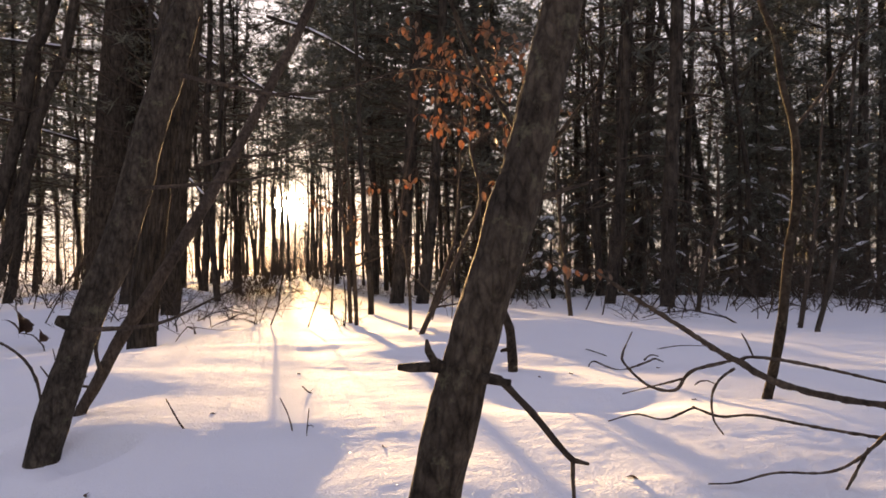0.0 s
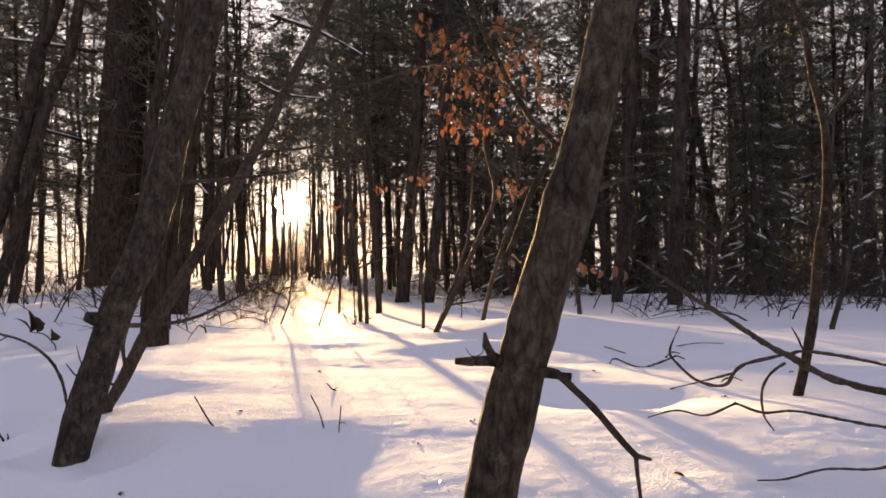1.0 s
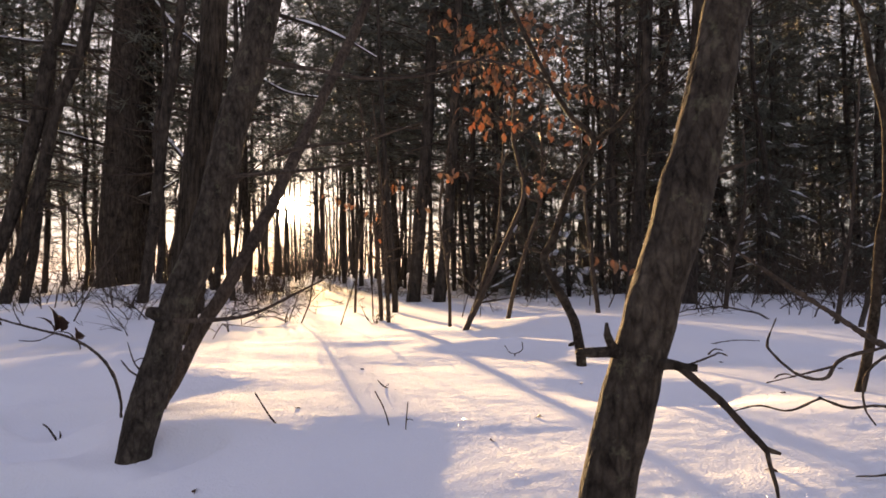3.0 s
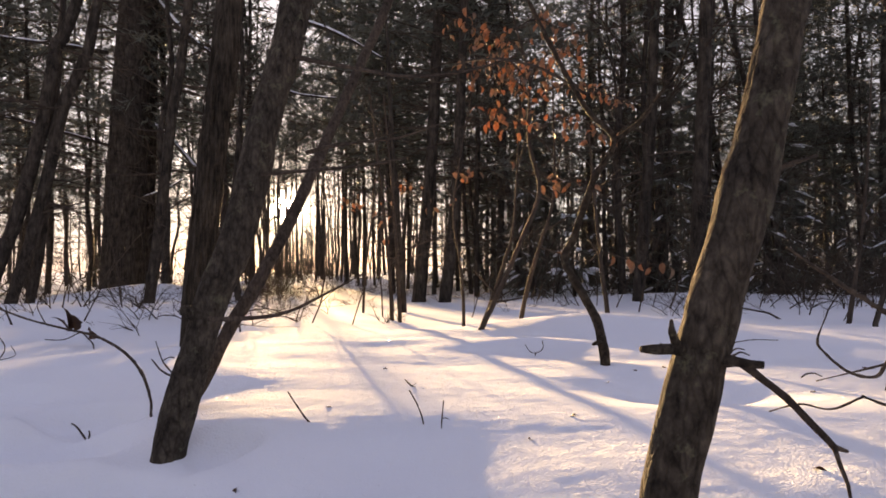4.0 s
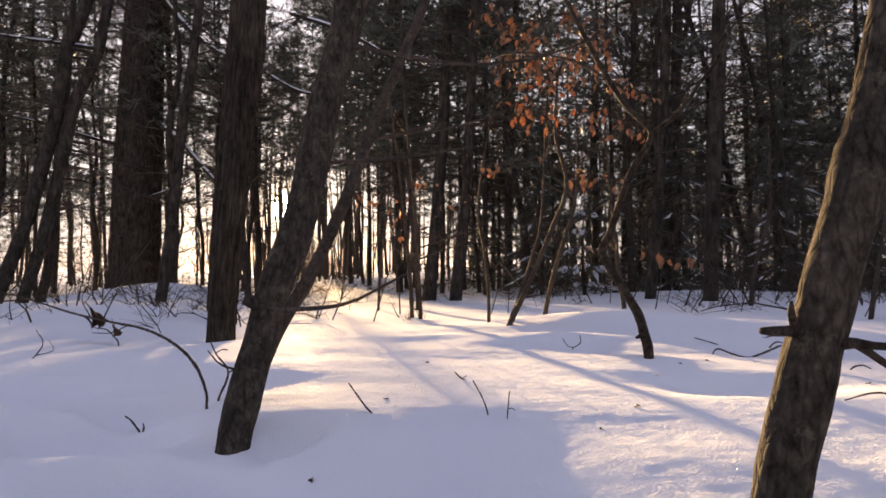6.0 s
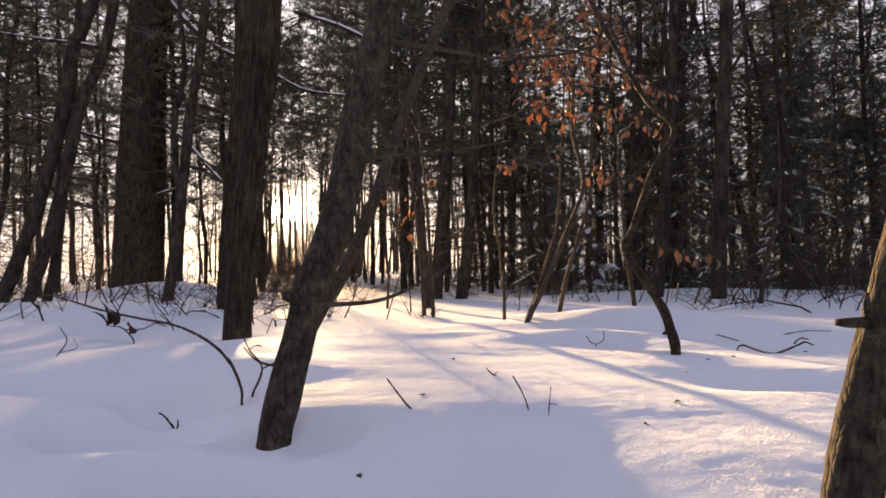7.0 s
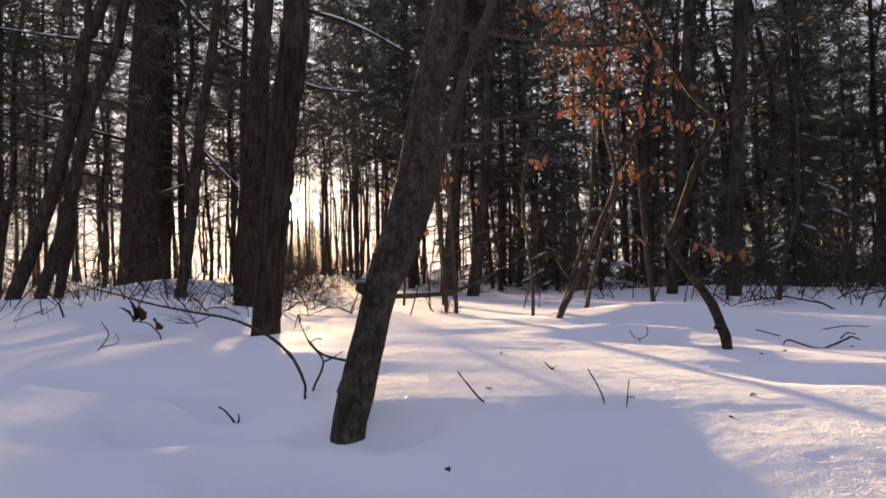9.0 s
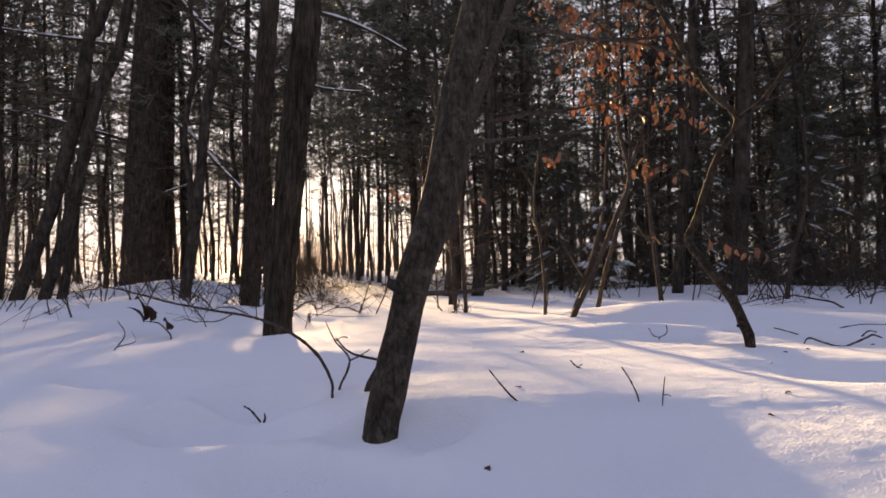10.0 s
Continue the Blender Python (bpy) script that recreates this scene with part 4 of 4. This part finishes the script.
STUCK = [
    [[(-0.633, 1.739, 0.093, 0.0042), (-0.676, 1.768, 0.133, 0.0036), (-0.719, 1.796, 0.184, 0.0026)]],
    [[(-0.38, 1.732, 0.121, 0.0033), (-0.393, 1.74, 0.157, 0.0030), (-0.413, 1.747, 0.193, 0.0024)]],
    [[(-0.336, 1.697, 0.112, 0.0026), (-0.333, 1.696, 0.149, 0.0024), (-0.330, 1.695, 0.177, 0.0016)], [(-0.335, 1.696, 0.135, 0.002), (-0.325, 1.694, 0.137, 0.0018), (-0.318, 1.69, 0.134, 0.0012)]],
    [[(-0.393, 2.198, 0.113, 0.0026), (-0.430, 2.197, 0.128, 0.0040), (-0.450, 2.197, 0.148, 0.0028)], [(-0.428, 2.197, 0.127, 0.002), (-0.415, 2.19, 0.137, 0.0015)]],
    [[(-1.305, 1.964, 0.02, 0.0058), (-1.339, 1.979, 0.057, 0.0046), (-1.361, 1.989, 0.068, 0.0034)], [(-1.303, 1.964, 0.026, 0.005), (-1.299, 1.964, 0.042, 0.0042), (-1.301, 1.964, 0.054, 0.003)]],
    [[(0.05, 2.946, 0.128, 0.0036), (0.07, 2.946, 0.138, 0.0036), (0.083, 2.946, 0.155, 0.0034), (0.08, 2.946, 0.182, 0.0026)], [(0.055, 2.946, 0.13, 0.0034), (0.028, 2.945, 0.138, 0.0032), (0.008, 2.945, 0.168, 0.0024)]],
    [[(0.595, 2.86, 0.108, 0.004), (0.615, 2.86, 0.128, 0.0055), (0.661, 2.83, 0.111, 0.006), (0.708, 2.8, 0.100, 0.0062), (0.775, 2.83, 0.110, 0.0065), (0.842, 2.86, 0.127, 0.008)], [(0.842, 2.86, 0.127, 0.006), (0.867, 2.86, 0.137, 0.006), (0.902, 2.86, 0.124, 0.004)], [(0.822, 2.86, 0.131, 0.006), (0.850, 2.86, 0.152, 0.005), (0.882, 2.86, 0.147, 0.0035)]],
    [[(0.751, 3.2, 0.103, 0.0045), (0.707, 3.225, 0.120, 0.0045), (0.662, 3.25, 0.133, 0.004)]],
    [[(0.837, 2.348, 0.102, 0.0036), (0.856, 2.347, 0.125, 0.0042), (0.885, 2.345, 0.13, 0.004), (0.913, 2.348, 0.119, 0.003)], [(0.837, 2.348, 0.102, 0.0036), (0.894, 2.348, 0.095, 0.0036), (0.965, 2.348, 0.092, 0.0027)]],
    [[(1.0, 3.4, 0.1, 0.004), (1.15, 3.42, 0.125, 0.004), (1.3, 3.45, 0.12, 0.003)]],
    [[(-1.441, 3.747, 0.034, 0.004), (-1.396, 3.747, 0.060, 0.004), (-1.351, 3.747, 0.049, 0.003)]],
    [[(-2.1, 2.75, 0.1, 0.004), (-2.02, 2.73, 0.19, 0.0035), (-2.04, 2.72, 0.25, 0.0025)], [(-2.05, 2.74, 0.15, 0.003), (-1.98, 2.73, 0.17, 0.0025), (-1.99, 2.72, 0.21, 0.0018)]],
]
for paths in STUCK:
    twig_thing("small_twig", "short dry twig poking out of the snow", "twig", paths, group="twigs in the snow", slim=0.58)


def leaf_mesh(name, length, width, curl, mat, lobes=0):
    """A thin leaf, folded along its midrib and curled, along +x."""
    g = Geo()
    n = 8
    for i in range(n + 1):
        s = i / n
        w = width * math.sin(math.pi * min(1, s * 0.94 + 0.03)) ** 0.8 * (1 - 0.25 * s)
        if lobes:
            w *= 0.6 + 0.55 * abs(math.sin(s * math.pi * lobes))
        a = curl * s
        c = Vector((length * (math.sin(a) / a if abs(a) > 1e-3 else 1) * s, 0, -length * s * (1 - math.cos(a)) / max(a, 1e-3)))
        for k in (-1, -0.5, 0, 0.5, 1):
            g.v.append(c + Vector((0, k * w, abs(k) * w * 0.35 + 0.04 * width * math.sin(9 * s + k))))
    for i in range(n):
        for k in range(4):
            o = i * 5 + k
            g.f.append((o, o + 1, o + 6, o + 5))
    m = len(g.v)
    g.v += [v + Vector((0, 0, -0.0005)) for v in g.v]
    g.f += [tuple(m + q for q in reversed(f)) for f in list(g.f)]
    stalk = len(g.v)
    g.v += [Vector((-length * 0.18, -0.0006, 0.001)), Vector((-length * 0.18, 0.0006, 0.001)), Vector((0.004, 0.001, 0)), Vector((0.004, -0.001, 0))]
    g.f.append((stalk, stalk + 1, stalk + 2, stalk + 3))
    return g.mesh(name, mat)


BEECH_LEAVES = [leaf_mesh("leaf", l, w, c, LEAF) for l, w, c in ((0.062, 0.018, 0.9), (0.07, 0.019, 1.5), (0.055, 0.017, 0.5), (0.06, 0.015, 2.0))]
DEAD_LEAVES = [leaf_mesh("leaf", 0.05, 0.014, 1.6, LEAF_DARK), leaf_mesh("leaf", 0.035, 0.012, 2.0, LEAF_DARK)]
OAK_LEAVES = [leaf_mesh("leaf", 0.19, 0.06, 0.8, LEAF_DARK, 3), leaf_mesh("leaf", 0.14, 0.045, 1.4, LEAF_DARK, 3)]


def leafy_branch(t, rng, rows, count, size=1.0, spread=0.05):
    """A thin branch under t with dry leaves hanging from it."""
    o = t.location
    pts = spline(local(rows, o), 0.02)
    g = Geo()
    g.tube(pts, 6, 0.2, rows[0][0])
    b = part("branch", g, TWIG, t)
    for _ in range(count):
        p, r = pts[int(len(pts) * rng.uniform(0.2, 0.999))]
        d = Vector((rng.gauss(0, spread), rng.gauss(0, spread), rng.gauss(-0.01, spread * 0.8)))
        if d.length > 0.03:
            k = Geo()
            k.tube([(p, 0.0018), (p + d * 0.5 + Vector((0, 0, 0.01)), 0.0015), (p + d, 0.001)], 4, cap=False)
            part("twig", k, TWIG, b)
        q = part("leaf", rng.choice(BEECH_LEAVES), None, b)
        q.location = p + d
        q.rotation_euler = (rng.gauss(0, .6), rng.uniform(0.1, 1.1), rng.uniform(0, 6.28))
        s = size * rng.uniform(0.75, 1.15)
        q.scale = (s, s, s)


rng = random.Random(5)
leafy = near_tree("beech_sapling", [(-0.129, 3.858, 0.142, 0.0160), (-0.033, 3.852, 0.342, 0.0150), (0.112, 3.882, 0.658, 0.0130), (0.212, 3.925, 0.916, 0.0116), (0.16, 3.95, 1.22, 0.010), (0.17, 3.95, 1.55, 0.008), (0.1, 3.95, 1.85, 0.006), (0.02, 3.95, 2.2, 0.004)],
                  TWIG, "thin beech sapling still holding orange dry leaves", "sapling", sides=8, step=0.04)
for rows, n in (
        ([(0.14, 3.95, 1.7, .005), (0.05, 3.95, 1.78, .004), (-0.1, 3.95, 1.84, .003), (-0.26, 3.95, 1.9, .002)], 46),
        ([(0.16, 3.95, 1.55, .005), (0.05, 3.93, 1.66, .004), (-0.07, 3.92, 1.66, .003), (-0.18, 3.9, 1.6, .002)], 44),
        ([(0.16, 3.95, 1.25, .005), (0.05, 3.95, 1.36, .004), (-0.05, 3.95, 1.37, .003), (-0.12, 3.95, 1.36, .002)], 30),
        ([(0.1, 3.95, 1.85, .005), (0.2, 3.96, 1.9, .004), (0.3, 3.98, 1.88, .003), (0.38, 4.0, 1.8, .002)], 26),
        ([(0.17, 3.95, 1.4, .005), (0.3, 3.95, 1.5, .004), (0.48, 3.97, 1.52, .003), (0.7, 4.0, 1.44, .002)], 40),
        ([(0.16, 3.95, 1.2, .005), (0.3, 3.95, 1.32, .004), (0.44, 3.95, 1.32, .003), (0.6, 3.95, 1.26, .002)], 32),
        ([(0.17, 3.95, 1.52, .005), (0.22, 3.95, 1.64, .004), (0.3, 3.95, 1.7, .003), (0.46, 3.95, 1.7, .002)], 44),
        ([(0.2, 3.93, 0.94, .004), (0.28, 3.98, 0.99, .003), (0.38, 4.05, 1.0, .0025), (0.48, 4.1, 0.98, .002)], 17),
        ([(0.2, 3.93, 1.0, .004), (0.05, 3.95, 1.06, .003), (-0.12, 3.97, 1.06, .0025), (-0.28, 3.97, 1.03, .002)], 8),
        ([(0.17, 3.95, 1.45, .004), (0.1, 3.9, 1.52, .003), (0.05, 3.88, 1.55, .0025), (-0.02, 3.86, 1.52, .002)], 30)):
    leafy_branch(leafy, rng, rows, n, 0.88)
leafy_branch(leafy, random.Random(9), [(0.1, 3.88, 0.64, .005), (0.428, 3.800, 0.522, 0.004), (0.501, 3.700, 0.566, 0.0035), (0.681, 3.750, 0.517, 0.003), (0.842, 3.850, 0.496, 0.0025), (0.987, 3.900, 0.486, 0.0015)], 8, 1.1, 0.025)
low_beech = near_tree("beech_sapling", [(-1.15, 7.05, -0.05, 0.014), (-1.12, 7.05, 0.5, 0.012), (-1.05, 7.05, 1.0, 0.010), (-1.0, 7.05, 1.6, 0.007), (-0.95, 7.05, 2.1, 0.004)],
                      TWIG, "thin beech sapling with a few orange leaves", "sapling", sides=7, step=0.05)
for rows, n in (([(-1.08, 7.05, 0.8, .004), (-0.9, 7.0, 0.95, .003), (-0.7, 7.0, 1.0, .002)], 13), ([(-1.04, 7.05, 1.1, .004), (-1.2, 7.0, 1.2, .003), (-1.35, 7.0, 1.2, .002)], 13),
                ([(-1.02, 7.05, 1.25, .004), (-0.8, 7.0, 1.3, .003), (-0.55, 7.0, 1.28, .002)], 11), ([(-1.05, 7.05, 1.0, .004), (-0.75, 7.1, 1.15, .003), (-0.3, 7.1, 1.2, .002)], 10)):
    leafy_branch(low_beech, rng, rows, n, 1.05, 0.07)

# dead leaves lying on the snow
for x, y, k in ((-0.641, 1.904, 0), (-0.005, 1.776, 0), (-0.140, 1.587, 1), (-0.744, 1.459, 1), (0.477, 2.597, 1), (0.895, 2.899, 0), (0.335, 2.498, 1), (0.35, 1.35, 0), (0.2, 2.3, 1), (-0.55, 2.6, 1), (0.75, 2.1, 1), (1.2, 2.6, 0)):
    ob = new("dead_leaf", DEAD_LEAVES[k])
    ob.matrix_basis = pose(x, y, ground_z(x, y) + 0.003, rng.uniform(-30, 30), rng.uniform(-15, 15), rng.uniform(0, 360)) @ Matrix.Scale(0.7, 4)
    tagged(ob, "small curled brown dead leaf lying on the snow", "leaf", "dead leaves on the snow")
oak = twig_thing("oak_twig", "low twig with withered brown oak leaves above the snow", "twig",
                 [[(-2.425, 4.2, 0.05, 0.005), (-2.45, 4.2, 0.085, 0.005), (-2.506, 4.218, 0.125, 0.0045), (-2.602, 4.248, 0.135, 0.003)]])
for x, y, z, rx, ry, rz, k in ((-2.60, 4.24, 0.14, 80, -60, 100, 0), (-2.56, 4.24, 0.135, 100, -70, 60, 1), (-2.45, 4.2, 0.09, 70, -40, 80, 1), (-2.61, 4.25, 0.13, 60, -80, 150, 1)):
    q = part("leaf", OAK_LEAVES[k], None, oak, "withered brown lobed leaf")
    q.location = Vector((x, y, z)) - oak.location
    q.rotation_euler = [radians(a) for a in (rx, ry, rz)]


# ice crystals that glint in the low sun
def glints():
    m, n, l, b = material("ice_crystal")
    b.inputs["Base Color"].default_value = (0.9, 0.92, 0.95, 1)
    b.inputs["Roughness"].default_value, b.inputs["Specular IOR Level"].default_value = 0.28, 1.0
    r = random.Random(3)
    g = Geo()
    for _ in range(26000):
        y = 1.0 + 5.0 * r.random() ** 1.6
        x = r.uniform(-0.5 * y - 0.8, 0.62 * y)
        wide = r.choice((0.45, 0.45, 0.45, 0.45, 1.0))
        up = Vector((r.gauss(0, wide), r.gauss(0, wide), 1)).normalized()
        a = up.orthogonal().normalized() * r.uniform(0.0007, 0.0015) * (1.2 + 0.02 * y) * (1.0 if wide < 0.5 else 0.7)
        c = up.cross(a)
        p = Vector((x, y, ground_z(x, y) + 0.0015))
        i = len(g.v)
        g.v += [p + a, p + c, p - a, p - c]
        g.f.append((i, i + 1, i + 2, i + 3))
    ob = new("ice_crystals", g.mesh("ice_crystals", m, False))
    return tagged(ob, "tiny ice crystals glinting on the snow crust", "ice crystals", kind="stuff")


glints()


# ---- snow-lined boughs high in the wood ----
SNOWY_BOUGHS = [
    [(-7.262, 14.300, 5.050, 0.0581), (-7.878, 13.800, 5.048, 0.0448), (-8.596, 13.300, 5.025, 0.0324), (-9.553, 12.800, 5.080, 0.0208)],
    [(-7.211, 14.300, 3.114, 0.0465), (-7.934, 13.900, 3.302, 0.0395), (-8.606, 13.500, 3.486, 0.0274), (-9.477, 13.000, 3.571, 0.0158)],
    [(-6.615, 14.600, 6.643, 0.0771), (-5.807, 14.000, 5.625, 0.0682), (-5.112, 13.600, 4.962, 0.0552), (-4.287, 13.000, 4.409, 0.0317)],
    [(-6.631, 14.600, 3.757, 0.0712), (-5.823, 14.000, 3.152, 0.0569), (-5.185, 13.600, 2.511, 0.0442), (-4.520, 13.000, 1.934, 0.0264)],
    [(-6.759, 14.600, 2.030, 0.0356), (-5.943, 14.000, 2.149, 0.0284), (-5.498, 13.700, 2.307, 0.0167)],
    [(-3.323, 13.000, 5.325, 0.0475), (-2.425, 12.600, 4.901, 0.0460), (-1.938, 12.300, 4.584, 0.0349), (-1.376, 12.000, 4.178, 0.0195)],
    [(-3.970, 13.000, 4.318, 0.0317), (-3.158, 12.600, 3.773, 0.0307), (-2.602, 12.300, 3.584, 0.0250), (-2.168, 12.000, 3.481, 0.0146)],
]


def snowy_bough(rows, seed):
    """A dark bough with a ridge of snow along its top and a few side twigs."""
    rng = random.Random(seed)
    o = rows[0][:3]
    t = thing("snowy_bough", *o, "dark bare bough with a line of snow on top", "bough", "snow-lined boughs")
    pts = spline([(x, y, z, r * 0.72) for x, y, z, r in local(rows, o)], 0.12)
    g = Geo()
    g.tube(pts, 7, 0.2, seed)
    part("bough", g, BARK_FAR, t)
    s = Geo()
    k = int(len(pts) * 0.15)
    s.tube([(p + Vector((0, 0, r * 0.9)), r * (0.75 + 0.4 * noise.noise(p * 3 + Vector((seed, 0, 0)))) * min(1.0, (i + 1) / 3)) for i, (p, r) in enumerate(pts[k:])], 7, 0.4, seed)
    part("snow_ridge", s, SNOW_PAD, t, "ridge of white snow")
    for _ in range(9):
        p, r = rng.choice(pts[2:-1])
        h = Geo()
        bough(h, rng, p, Vector((rng.uniform(-1, 1), rng.uniform(-.6, .6), rng.uniform(-.8, .5))), rng.uniform(0.4, 1.2), r * 0.4, -0.2, 4)
        part("twig", h, TWIG, t)


for i, rows in enumerate(SNOWY_BOUGHS):
    snowy_bough(rows, i + 1)


# ---- thin upright stems at the edge of the wood ----
EDGE_STEMS = [
    [(-0.131, 3.900, 0.126, 0.0140), (-0.066, 3.900, 0.294, 0.0124), (0.019, 3.920, 0.543, 0.0109), (0.074, 3.950, 0.766, 0.0079)],
    [(0.174, 4.600, 0.142, 0.0166), (0.226, 4.600, 0.370, 0.0147), (0.304, 4.600, 0.628, 0.0129), (0.413, 4.650, 1.005, 0.0093)],
    [(-0.209, 4.300, 0.098, 0.0120), (-0.209, 4.300, 0.312, 0.0103), (-0.230, 4.300, 0.554, 0.0086), (-0.260, 4.300, 0.902, 0.0069)],
    [(-0.727, 5.400, 0.096, 0.0173), (-0.745, 5.400, 0.453, 0.0152), (-0.804, 5.400, 1.110, 0.0108)],
    [(-0.654, 5.200, 0.059, 0.0167), (-0.670, 5.200, 0.453, 0.0146), (-0.698, 5.200, 1.000, 0.0104)],
    [(1.191, 6.500, 0.077, 0.0236), (1.142, 6.500, 0.480, 0.0209), (1.095, 6.500, 1.013, 0.0157)],
    [(2.494, 6.800, 0.026, 0.0247), (2.557, 6.800, 0.469, 0.0219), (2.706, 6.800, 1.025, 0.0164)],
    [(2.667, 5.200, 0.018, 0.0188), (2.715, 5.200, 0.305, 0.0167), (2.788, 5.200, 0.730, 0.0125), (2.842, 5.200, 1.242, 0.0104)],
]
for i, rows in enumerate(EDGE_STEMS):
    r = random.Random(300 + i)
    o = rows[0][:3]
    t = thing("bare_sapling", *o, "thin leafless sapling at the edge of the wood", "sapling", "bare saplings at the wood's edge")
    end = rows[-1]
    rows = [(o[0], o[1], ground_z(o[0], o[1]) - 0.1, rows[0][3] * 1.1)] + rows + [(end[0] + r.uniform(-.1, .15), end[1], end[2] + 0.8, end[3] * 0.4)]
    path = spline(local(rows, o), 0.06)
    g = Geo()
    g.tube(path, 7, 0.2, i)
    part("trunk", g, TWIG, t)
    for _ in range(9):
        q, w = r.choice(path[4:])
        h = Geo()
        a = r.uniform(0, 6.28)
        bough(h, r, q, Vector((math.cos(a), math.sin(a), r.uniform(.1, 1.0))), r.uniform(0.2, 0.7), w * 0.55, r.uniform(-.2, .4), 4)
        part("branch", h, TWIG, t)
